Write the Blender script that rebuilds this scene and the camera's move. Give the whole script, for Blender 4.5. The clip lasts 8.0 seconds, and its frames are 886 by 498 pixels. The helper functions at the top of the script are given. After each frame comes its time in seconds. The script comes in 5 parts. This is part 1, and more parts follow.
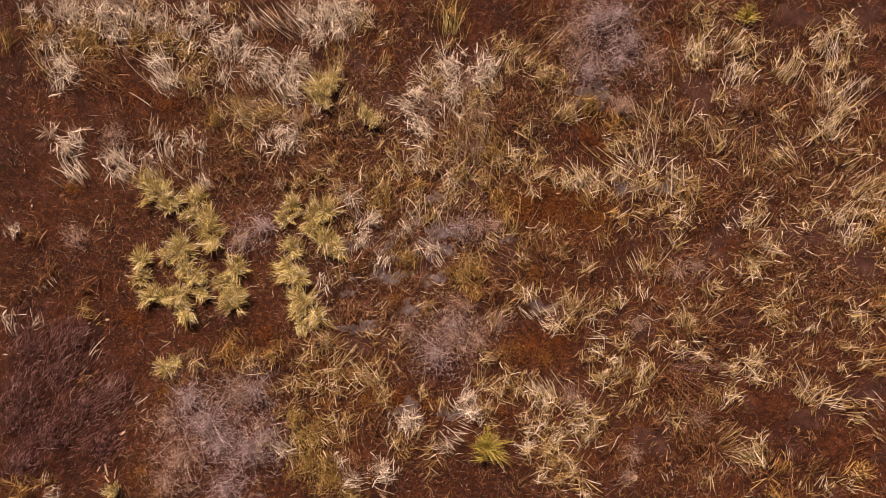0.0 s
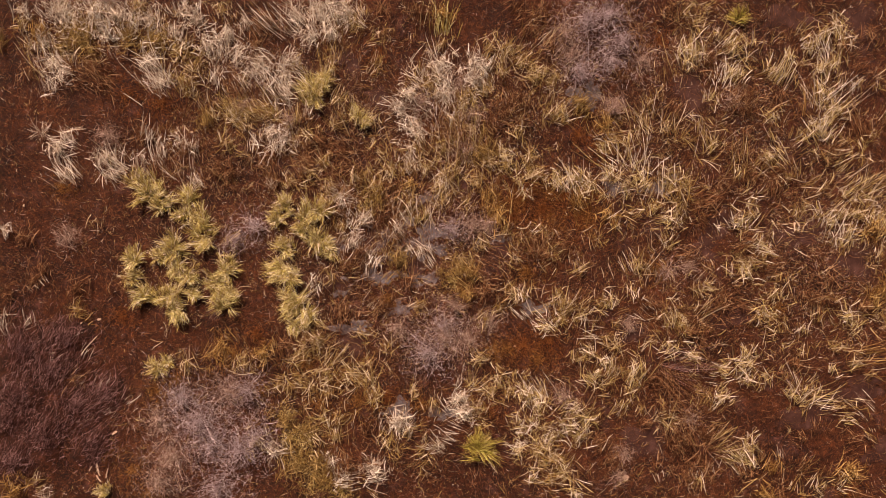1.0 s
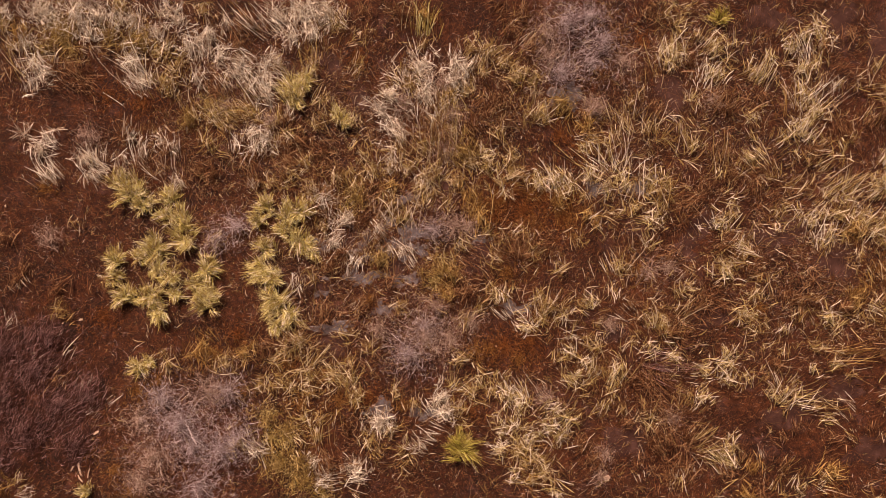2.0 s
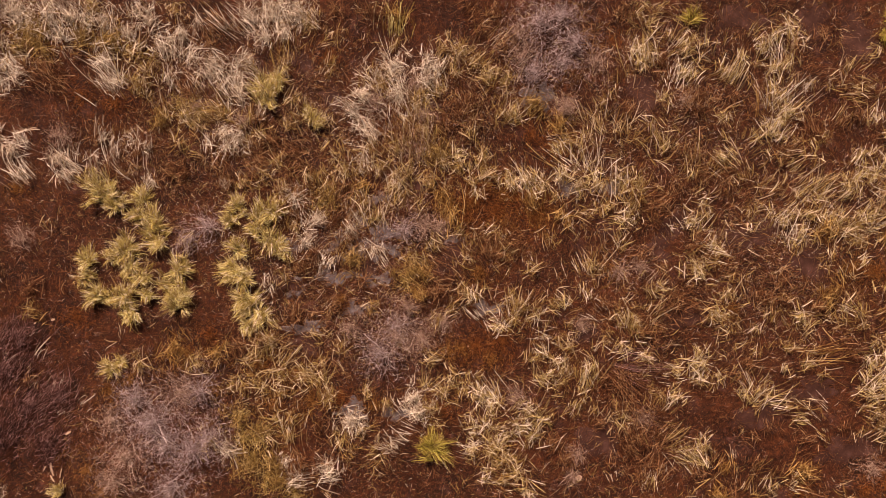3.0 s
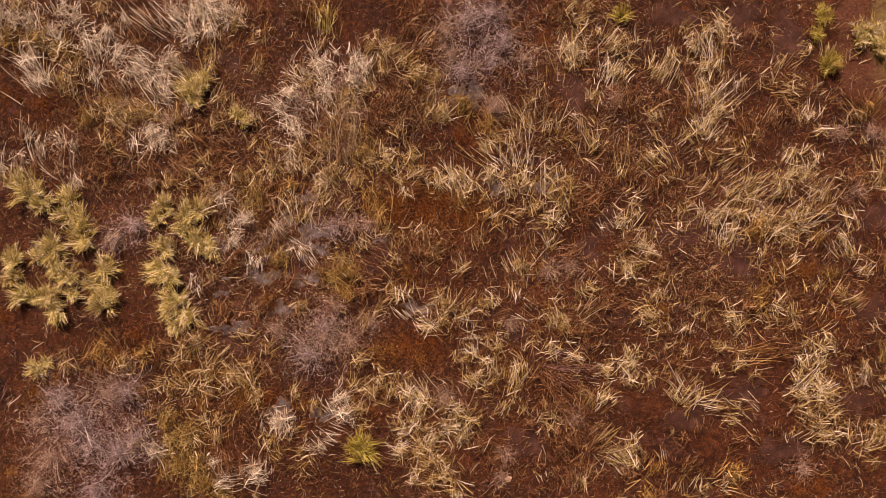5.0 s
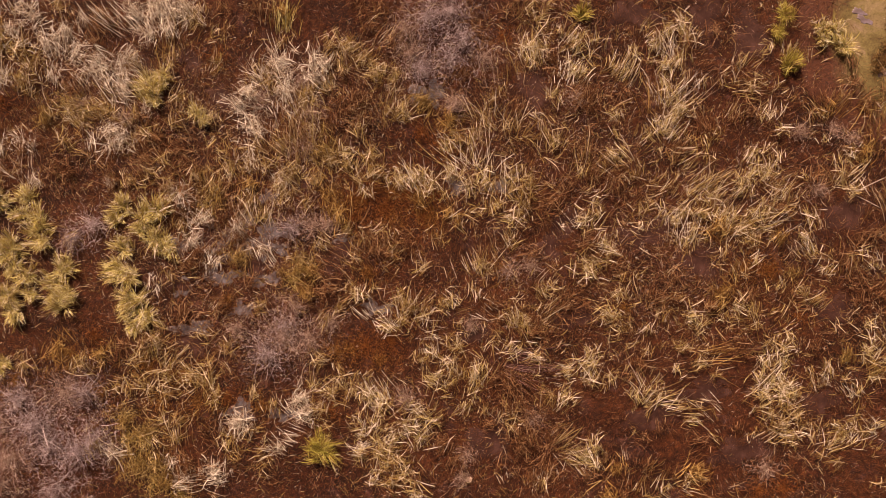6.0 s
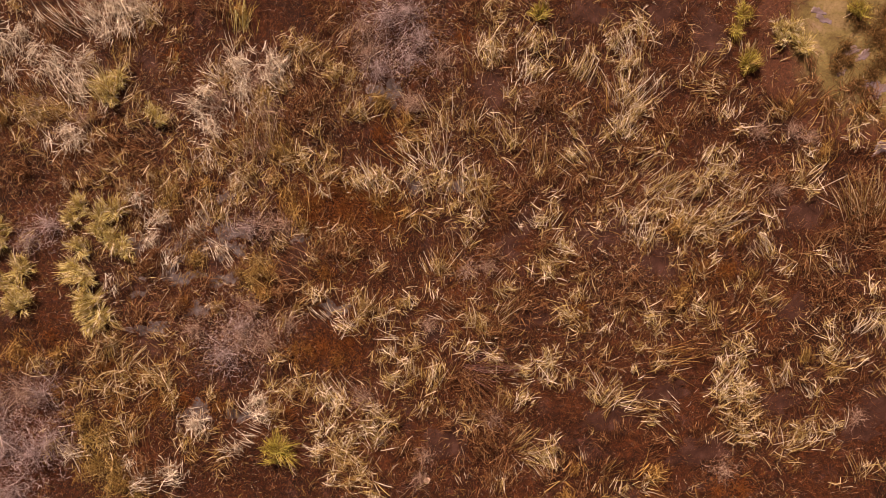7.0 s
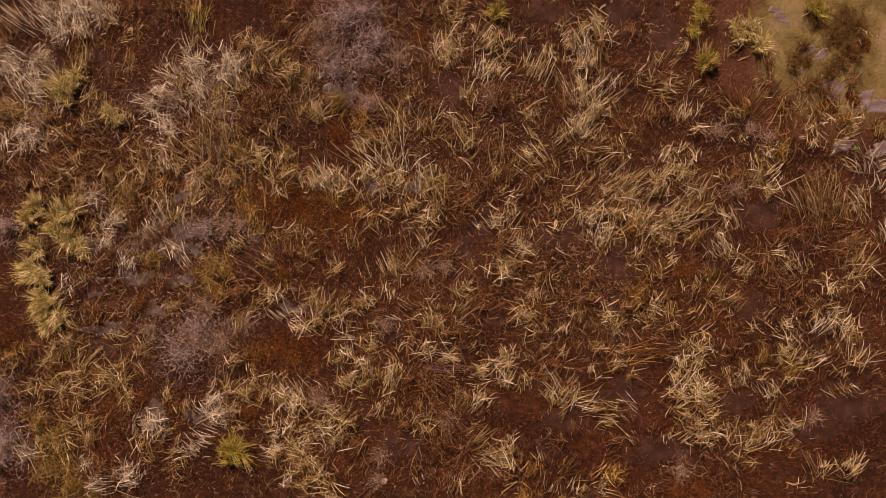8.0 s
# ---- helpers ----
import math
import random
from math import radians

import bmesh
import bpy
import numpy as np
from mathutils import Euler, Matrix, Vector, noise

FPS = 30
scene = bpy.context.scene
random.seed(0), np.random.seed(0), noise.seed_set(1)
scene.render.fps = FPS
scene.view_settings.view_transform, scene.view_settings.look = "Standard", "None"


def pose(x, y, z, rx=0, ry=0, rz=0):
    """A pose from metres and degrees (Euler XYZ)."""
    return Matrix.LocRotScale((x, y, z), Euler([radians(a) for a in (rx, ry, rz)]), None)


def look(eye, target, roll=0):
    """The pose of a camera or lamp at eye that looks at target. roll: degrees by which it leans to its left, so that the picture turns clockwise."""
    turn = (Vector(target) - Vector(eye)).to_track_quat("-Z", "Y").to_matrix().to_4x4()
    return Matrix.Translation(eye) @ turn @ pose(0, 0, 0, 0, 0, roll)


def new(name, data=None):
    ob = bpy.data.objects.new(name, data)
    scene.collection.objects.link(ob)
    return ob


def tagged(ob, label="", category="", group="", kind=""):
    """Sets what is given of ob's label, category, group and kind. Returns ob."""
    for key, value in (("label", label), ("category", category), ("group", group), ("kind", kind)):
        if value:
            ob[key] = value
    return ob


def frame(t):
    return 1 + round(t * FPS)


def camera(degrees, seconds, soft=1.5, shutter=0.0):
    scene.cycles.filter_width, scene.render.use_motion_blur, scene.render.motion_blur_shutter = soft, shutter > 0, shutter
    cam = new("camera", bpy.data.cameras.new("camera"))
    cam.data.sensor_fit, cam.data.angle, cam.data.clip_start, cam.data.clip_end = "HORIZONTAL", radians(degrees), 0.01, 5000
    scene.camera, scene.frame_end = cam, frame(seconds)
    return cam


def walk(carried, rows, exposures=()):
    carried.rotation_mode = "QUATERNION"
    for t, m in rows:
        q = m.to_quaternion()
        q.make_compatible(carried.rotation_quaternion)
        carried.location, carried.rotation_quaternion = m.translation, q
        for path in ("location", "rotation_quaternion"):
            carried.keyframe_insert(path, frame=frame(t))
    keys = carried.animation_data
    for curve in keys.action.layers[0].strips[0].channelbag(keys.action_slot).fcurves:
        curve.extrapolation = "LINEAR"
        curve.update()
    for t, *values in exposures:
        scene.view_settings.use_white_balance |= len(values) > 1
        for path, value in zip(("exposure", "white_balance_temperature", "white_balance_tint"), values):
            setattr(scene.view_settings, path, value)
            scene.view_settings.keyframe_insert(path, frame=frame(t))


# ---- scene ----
cam = camera(70.0, 8.0, soft=0.93)
# straight-down flight to the east: seconds, x, y, height, turn in degrees
ROWS = [
    (0.0, 0.0, 0.0, 8.957, 0.0),
    (0.5, 0.041, 0.001, 8.960, 0.02),
    (1.0, 0.120, 0.003, 8.967, 0.06),
    (1.5, 0.234, 0.006, 8.973, 0.07),
    (3.0, 0.779, 0.008, 8.975, 0.06),
    (3.5, 1.013, 0.008, 8.971, 0.06),
    (4.0, 1.263, 0.007, 8.957, 0.04),
    (5.5, 2.056, -0.002, 8.892, 0.0),
    (6.0, 2.341, -0.004, 8.870, -0.01),
    (6.5, 2.634, -0.004, 8.857, -0.03),
    (7.0, 2.930, -0.002, 8.846, -0.05),
    (7.5, 3.231, -0.002, 8.834, -0.06),
    (8.0, 3.527, -0.003, 8.828, -0.08),
]
EXPOSURES = [(0.0, 0.51, 9150, 42.5), (4.0, 0.50, 9700, 45), (7.8, 0.49, 10050, 44.5), (7.9, 0.36, 10050, 44.5), (8.0, -0.03, 10500, 45.5)]
walk(cam, [(t, pose(x, y, z, 0, 0, turn)) for t, x, y, z, turn in ROWS], EXPOSURES)

# ---- world and light: a bright, thinly veiled sky ----
SUN_UP, SUN_FROM = 43, 112  # elevation, and bearing it shines from (degrees, counterclockwise from east)
world = bpy.data.worlds.new("sky")
scene.world = world
world.use_nodes = True
wn = world.node_tree
wn.nodes.clear()
w_out = wn.nodes.new("ShaderNodeOutputWorld")
w_bg = wn.nodes.new("ShaderNodeBackground")
w_sky = wn.nodes.new("ShaderNodeTexSky")
w_sky.sky_type, w_sky.sun_disc = "NISHITA", False
w_sky.sun_elevation, w_sky.sun_rotation = radians(SUN_UP), radians(90 - SUN_FROM)
w_sky.dust_density = 4.0
w_bg.inputs["Strength"].default_value = 0.02
wn.links.new(w_sky.outputs[0], w_bg.inputs["Color"])
wn.links.new(w_bg.outputs[0], w_out.inputs["Surface"])
sun = new("sun", bpy.data.lights.new("sun", "SUN"))
sun.data.energy, sun.data.angle, sun.data.color = 5.0, radians(1.2), (1.0, 0.93, 0.82)
reach = 40
sx, sy, sz = (math.cos(radians(SUN_FROM)) * math.cos(radians(SUN_UP)), math.sin(radians(SUN_FROM)) * math.cos(radians(SUN_UP)), math.sin(radians(SUN_UP)))
sun.matrix_world = look((sx * reach, sy * reach, sz * reach), (0, 0, 0))


# ---- materials ----
def shader(name, rough=0.85, spec=0.25):
    m = bpy.data.materials.new(name)
    m.use_nodes = True
    t = m.node_tree
    t.nodes.clear()
    out = t.nodes.new("ShaderNodeOutputMaterial")
    b = t.nodes.new("ShaderNodeBsdfPrincipled")
    b.inputs["Roughness"].default_value = rough
    b.inputs["Specular IOR Level"].default_value = spec
    t.links.new(b.outputs[0], out.inputs["Surface"])
    return m, t, b


def ramp(t, source, stops, interpolation="LINEAR"):
    r = t.nodes.new("ShaderNodeValToRGB")
    r.color_ramp.interpolation = interpolation
    el = r.color_ramp.elements
    while len(el) < len(stops):
        el.new(0.5)
    for e, (p, c) in zip(el, stops):
        e.position, e.color = p, (*c, 1)
    t.links.new(source, r.inputs[0])
    return r.outputs[0]


def noise_of(t, scale, detail=4, rough=0.6, distort=0.0):
    co = t.nodes.new("ShaderNodeTexCoord")
    n = t.nodes.new("ShaderNodeTexNoise")
    n.inputs["Scale"].default_value, n.inputs["Detail"].default_value = scale, detail
    n.inputs["Roughness"].default_value, n.inputs["Distortion"].default_value = rough, distort
    t.links.new(co.outputs["Object"], n.inputs["Vector"])
    return n.outputs["Fac"]


def mix(t, a, b, fac, mode="MIX"):
    n = t.nodes.new("ShaderNodeMix")
    n.data_type, n.blend_type = "RGBA", mode
    for value, slot in ((a, n.inputs[6]), (b, n.inputs[7])):
        if isinstance(value, tuple):
            slot.default_value = (*value, 1)
        else:
            t.links.new(value, slot)
    if isinstance(fac, float):
        n.inputs[0].default_value = fac
    else:
        t.links.new(fac, n.inputs[0])
    return n.outputs[2]


def blade_material(name, colours, rough=0.8, spec=0.25, mottle=0.35, thin=0.3):
    """Dry plant fibre: every stem takes its own tint, with darker blotches of decay along it; light passes through its thin wall."""
    m, t, b = shader(name, rough, spec)
    g = t.nodes.new("ShaderNodeNewGeometry")
    stops = [(i / len(colours), c) for i, c in enumerate(colours)]
    own = t.nodes.new("ShaderNodeObjectInfo")
    total = t.nodes.new("ShaderNodeMath")
    total.operation = "ADD"
    t.links.new(g.outputs["Random Per Island"], total.inputs[0])
    t.links.new(own.outputs["Random"], total.inputs[1])
    wrap = t.nodes.new("ShaderNodeMath")
    wrap.operation = "FRACT"
    t.links.new(total.outputs[0], wrap.inputs[0])
    tint = ramp(t, wrap.outputs[0], stops, "CONSTANT")
    spots = ramp(t, noise_of(t, 22.0, 3), [(0.35, (0.45, 0.36, 0.30)), (0.62, (1, 1, 1))])
    coat = mix(t, tint, spots, mottle, "MULTIPLY")
    t.links.new(coat, b.inputs["Base Color"])
    glow = t.nodes.new("ShaderNodeBsdfTranslucent")
    t.links.new(mix(t, coat, (1.0, 0.86, 0.62), 1.0, "MULTIPLY"), glow.inputs["Color"])
    both = t.nodes.new("ShaderNodeMixShader")
    both.inputs[0].default_value = thin
    out = [n for n in t.nodes if n.type == "OUTPUT_MATERIAL"][0]
    t.links.new(b.outputs[0], both.inputs[1])
    t.links.new(glow.outputs[0], both.inputs[2])
    t.links.new(both.outputs[0], out.inputs["Surface"])
    return m


M = {}
M["yellow"] = blade_material("yellow_sedge", [(0.122, 0.0801, 0.0249), (0.57, 0.506, 0.17), (0.255, 0.192, 0.0566), (0.836, 0.818, 0.385), (0.408, 0.334, 0.0963), (0.951, 0.97, 0.6), (0.653, 0.595, 0.215)], mottle=0.4, thin=0.24)
M["bleached"] = blade_material("bleached_straw", [(0.194, 0.135, 0.098), (0.679, 0.635, 0.54), (0.359, 0.285, 0.225), (0.902, 0.9, 0.81), (0.582, 0.515, 0.42), (0.931, 0.945, 0.88)], spec=0.45, mottle=0.34, thin=0.2)
M["straw"] = blade_material("tan_straw", [(0.12, 0.058, 0.025), (0.40, 0.29, 0.115), (0.22, 0.125, 0.050), (0.66, 0.56, 0.37), (0.30, 0.20, 0.075), (0.86, 0.79, 0.62), (0.48, 0.40, 0.17)], mottle=0.45)
M["pale"] = blade_material("pale_straw", [(0.16, 0.092, 0.044), (0.60, 0.52, 0.25), (0.30, 0.20, 0.095), (0.91, 0.86, 0.73), (0.44, 0.355, 0.15), (0.97, 0.94, 0.86), (0.74, 0.65, 0.36)], spec=0.4, mottle=0.45)
M["brown"] = blade_material("brown_straw", [(0.062, 0.022, 0.010), (0.22, 0.098, 0.044), (0.11, 0.043, 0.019), (0.35, 0.195, 0.100), (0.155, 0.066, 0.029), (0.50, 0.34, 0.205)], mottle=0.5)
M["gold"] = blade_material("golden_straw", [(0.13, 0.06, 0.02), (0.38, 0.235, 0.075), (0.22, 0.12, 0.035), (0.56, 0.38, 0.15), (0.18, 0.09, 0.028), (0.72, 0.55, 0.26)], mottle=0.45)
M["olive"] = blade_material("olive_grass", [(0.14, 0.08, 0.03), (0.33, 0.23, 0.08), (0.22, 0.14, 0.045), (0.48, 0.35, 0.13), (0.18, 0.11, 0.035), (0.60, 0.48, 0.24)], mottle=0.5)
M["green"] = blade_material("fresh_grass", [(0.184, 0.15, 0.0345), (0.414, 0.4, 0.0805), (0.287, 0.25, 0.0517), (0.598, 0.587, 0.138), (0.759, 0.75, 0.253)])
M["twig"] = blade_material("grey_twig", [(0.095, 0.060, 0.061), (0.305, 0.245, 0.268), (0.16, 0.108, 0.111), (0.47, 0.405, 0.435), (0.225, 0.165, 0.178), (0.66, 0.59, 0.61)], thin=0.08)
M["tan_twig"] = blade_material("tan_twig", [(0.11, 0.06, 0.045), (0.31, 0.215, 0.18), (0.18, 0.105, 0.08), (0.46, 0.345, 0.295), (0.23, 0.14, 0.11), (0.60, 0.48, 0.42)], thin=0.08)
M["heath"] = blade_material("heath_stem", [(0.061, 0.0223, 0.0169), (0.183, 0.0868, 0.0806), (0.104, 0.0384, 0.0312), (0.317, 0.186, 0.195), (0.0854, 0.031, 0.0247), (0.561, 0.384, 0.403)], mottle=0.5)
M["thatch"] = blade_material("thatch", [(0.026, 0.0068, 0.0030), (0.086, 0.0230, 0.0092), (0.045, 0.0118, 0.0048), (0.135, 0.0420, 0.0175), (0.066, 0.0175, 0.0072), (0.20, 0.078, 0.037)], mottle=0.6)
M["fuzz"] = blade_material("brown_fuzz", [(0.0744, 0.0252, 0.0106), (0.234, 0.096, 0.0408), (0.138, 0.0516, 0.0216), (0.348, 0.17, 0.0816), (0.186, 0.0732, 0.0312)], mottle=0.5)
M["moss_brown"] = blade_material("moss_brown", [(0.0464, 0.0144, 0.00634), (0.152, 0.0525, 0.022), (0.0854, 0.0268, 0.0112), (0.226, 0.0915, 0.0415), (0.116, 0.0378, 0.0159)], mottle=0.5)
M["rust"] = blade_material("rust_moss", [(0.085, 0.024, 0.007), (0.225, 0.075, 0.020), (0.13, 0.040, 0.011), (0.29, 0.110, 0.033), (0.175, 0.055, 0.015), (0.36, 0.160, 0.055)], mottle=0.4)
M["moss_gold"] = blade_material("gold_moss", [(0.095, 0.035, 0.009), (0.245, 0.108, 0.028), (0.145, 0.058, 0.015), (0.34, 0.170, 0.050), (0.19, 0.081, 0.022), (0.45, 0.262, 0.10)], mottle=0.5)
M["moss_olive"] = blade_material("olive_moss", [(0.14, 0.086, 0.027), (0.39, 0.295, 0.095), (0.24, 0.165, 0.050), (0.58, 0.485, 0.20), (0.30, 0.21, 0.062), (0.76, 0.68, 0.37)], mottle=0.5)
M["scrub"] = blade_material("dark_scrub", [(0.075, 0.0394, 0.015), (0.169, 0.0985, 0.0375), (0.112, 0.0619, 0.0235), (0.244, 0.15, 0.0562), (0.319, 0.206, 0.0938)])

# peaty soil: red-brown, paler crumbs; dark noise patches paint wet and shaded hollows
m, t, b = shader("peat_soil", 0.85, 0.25)
broad = ramp(t, noise_of(t, 0.9, 3, 0.6, 0.4), [(0.34, (0.017, 0.0052, 0.0027)), (0.50, (0.035, 0.0102, 0.0046)), (0.66, (0.060, 0.0186, 0.0075))])
film = ramp(t, noise_of(t, 3.1, 6, 0.65, 0.5), [(0.55, (0, 0, 0)), (0.66, (1, 1, 1))])
broad = mix(t, broad, (0.060, 0.026, 0.022), film)
tufts = ramp(t, noise_of(t, 11.0, 6, 0.7), [(0.34, (0.32, 0.29, 0.28)), (0.50, (1.0, 1.0, 1.0)), (0.68, (2.3, 2.3, 2.2))])
crumb = ramp(t, noise_of(t, 48.0, 6, 0.75), [(0.32, (0.30, 0.27, 0.26)), (0.50, (1.0, 1.0, 1.0)), (0.70, (2.3, 2.1, 1.9))])
t.links.new(mix(t, mix(t, broad, tufts, 0.9, "MULTIPLY"), crumb, 0.8, "MULTIPLY"), b.inputs["Base Color"])
bump = t.nodes.new("ShaderNodeBump")
bump.inputs["Strength"].default_value, bump.inputs["Distance"].default_value = 0.8, 0.02
t.links.new(noise_of(t, 40.0, 8, 0.75), bump.inputs["Height"])
t.links.new(bump.outputs[0], b.inputs["Normal"])
M["soil"] = m

# silt of the clearing: ochre with olive and pinkish films, running out into the peat at its rim
m, t, b = shader("ochre_silt", 0.75, 0.3)
broad = ramp(t, noise_of(t, 2.6, 6, 0.65, 0.6), [(0.32, (0.055, 0.028, 0.016)), (0.42, (0.118, 0.094, 0.037)), (0.52, (0.165, 0.140, 0.060)), (0.62, (0.208, 0.164, 0.094)), (0.72, (0.26, 0.195, 0.16))])
crumb = ramp(t, noise_of(t, 38.0, 8, 0.75), [(0.30, (0.32, 0.26, 0.2)), (0.46, (0.85, 0.82, 0.78)), (0.62, (1.15, 1.13, 1.1))])
silt = mix(t, broad, crumb, 0.85, "MULTIPLY")
co = t.nodes.new("ShaderNodeTexCoord")
far = t.nodes.new("ShaderNodeVectorMath")
far.operation = "LENGTH"
t.links.new(co.outputs["Object"], far.inputs[0])
blur = t.nodes.new("ShaderNodeMath")
blur.operation, blur.inputs[1].default_value = "MULTIPLY_ADD", 0.9
t.links.new(noise_of(t, 2.6, 7, 0.7, 0.4), blur.inputs[0])
t.links.new(far.outputs["Value"], blur.inputs[2])
edge = t.nodes.new("ShaderNodeMapRange")
edge.inputs["From Min"].default_value, edge.inputs["From Max"].default_value = 1.50, 1.84
t.links.new(blur.outputs[0], edge.inputs["Value"])
peat = ramp(t, noise_of(t, 26.0, 8, 0.75), [(0.32, (0.02, 0.007, 0.005)), (0.5, (0.07, 0.023, 0.012)), (0.7, (0.15, 0.06, 0.03))])
t.links.new(mix(t, silt, peat, edge.outputs[0]), b.inputs["Base Color"])
bump = t.nodes.new("ShaderNodeBump")
bump.inputs["Strength"].default_value, bump.inputs["Distance"].default_value = 0.5, 0.012
t.links.new(noise_of(t, 30.0, 6, 0.7), bump.inputs["Height"])
t.links.new(bump.outputs[0], b.inputs["Normal"])
M["silt"] = m

# standing bog water: its base colour carries the grey-blue reflection of the sky
m, t, b = shader("bog_water", 0.38, 0.4)
t.links.new(ramp(t, noise_of(t, 9.0, 6, 0.7), [(0.35, (0.055, 0.043, 0.044)), (0.52, (0.105, 0.095, 0.104)), (0.68, (0.165, 0.168, 0.195))]), b.inputs["Base Color"])
M["water"] = m
# pools on the silt: pale lavender sky reflection painted into the base colour
m, t, b = shader("sky_tinted_water", 0.32, 0.45)
t.links.new(ramp(t, noise_of(t, 7.0, 4), [(0.35, (0.12, 0.092, 0.085)), (0.65, (0.23, 0.195, 0.24))]), b.inputs["Base Color"])
M["sky_water"] = m

# bare wet mud
m, t, b = shader("wet_mud", 0.85, 0.2)
broad = ramp(t, noise_of(t, 5.0, 6, 0.65, 0.3), [(0.32, (0.026, 0.0105, 0.0085)), (0.52, (0.050, 0.0220, 0.0175)), (0.70, (0.084, 0.0420, 0.0370))])
t.links.new(mix(t, broad, ramp(t, noise_of(t, 40.0, 6, 0.7), [(0.3, (0.6, 0.58, 0.55)), (0.7, (1.3, 1.25, 1.2))]), 0.7, "MULTIPLY"), b.inputs["Base Color"])
bump = t.nodes.new("ShaderNodeBump")
bump.inputs["Strength"].default_value, bump.inputs["Distance"].default_value = 0.5, 0.01
t.links.new(noise_of(t, 28.0, 6, 0.7), bump.inputs["Height"])
t.links.new(bump.outputs[0], b.inputs["Normal"])
M["mud"] = m

# bare root crowns, pale scraps of wood and bark
m, t, b = shader("bleached_wood", 0.8, 0.25)
t.links.new(ramp(t, noise_of(t, 60.0, 4), [(0.3, (0.40, 0.26, 0.18)), (0.7, (0.78, 0.64, 0.50))]), b.inputs["Base Color"])
M["wood"] = m
m, t, b = shader("root_crown", 0.95, 0.1)
t.links.new(ramp(t, noise_of(t, 50.0, 5), [(0.3, (0.03, 0.013, 0.007)), (0.7, (0.11, 0.05, 0.022))]), b.inputs["Base Color"])
M["crown"] = m
m, t, b = shader("green_plastic", 0.35, 0.5)
t.links.new(ramp(t, noise_of(t, 80.0, 2), [(0.3, (0.02, 0.42, 0.12)), (0.7, (0.04, 0.60, 0.22))]), b.inputs["Base Color"])
M["plastic"] = m

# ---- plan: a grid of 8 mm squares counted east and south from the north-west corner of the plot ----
STEP = 0.008


def plan(u, v):
    return (u - 784) * STEP, (441 - v) * STEP


def rise(x, y):
    """Height of the ground: low hummocks and hollows, fading to a plain."""
    x, y = np.asarray(x, float), np.asarray(y, float)
    z = 0.030 * np.sin(1.7 * x + 0.6 * y + 0.4) * np.sin(1.3 * y - 0.5 * x + 1.1)
    z = z + 0.016 * np.sin(4.1 * x - 2.3 * y + 2.0) * np.sin(3.7 * y + 1.9 * x)
    z = z + 0.007 * np.sin(9.3 * x + 5.1 * y) * np.sin(8.1 * y - 6.0 * x + 0.7)
    far = np.clip((np.hypot(x - 1.5, y) - 10.0) / 8.0, 0, 1)
    return z * (1 - far)


def patchy(x, y, k=1.0, s=0.0):
    """Smooth 0..1 field of patches."""
    f = np.sin(k * (1.9 * x + 0.7 * y) + s) + np.sin(k * (2.3 * y - 1.1 * x) + 1.3 + s) + np.sin(k * (3.1 * x + 2.6 * y) + 2.1 * s) + np.sin(k * (-2.7 * x + 3.9 * y) + 0.5)
    return np.clip(0.5 + f / 5.0, 0, 1)


# ---- mesh helpers ----
def mesh_from(name, verts, faces, material, smooth=False):
    me = bpy.data.meshes.new(name)
    n, k = faces.shape
    me.vertices.add(len(verts))
    me.vertices.foreach_set("co", np.ascontiguousarray(verts, np.float32).ravel())
    me.loops.add(n * k)
    me.loops.foreach_set("vertex_index", np.ascontiguousarray(faces, np.int32).ravel())
    me.polygons.add(n)
    me.polygons.foreach_set("loop_start", np.arange(0, n * k, k, dtype=np.int32))
    me.polygons.foreach_set("use_smooth", np.full(n, smooth))
    me.update(calc_edges=True)
    me.materials.append(material)
    return me


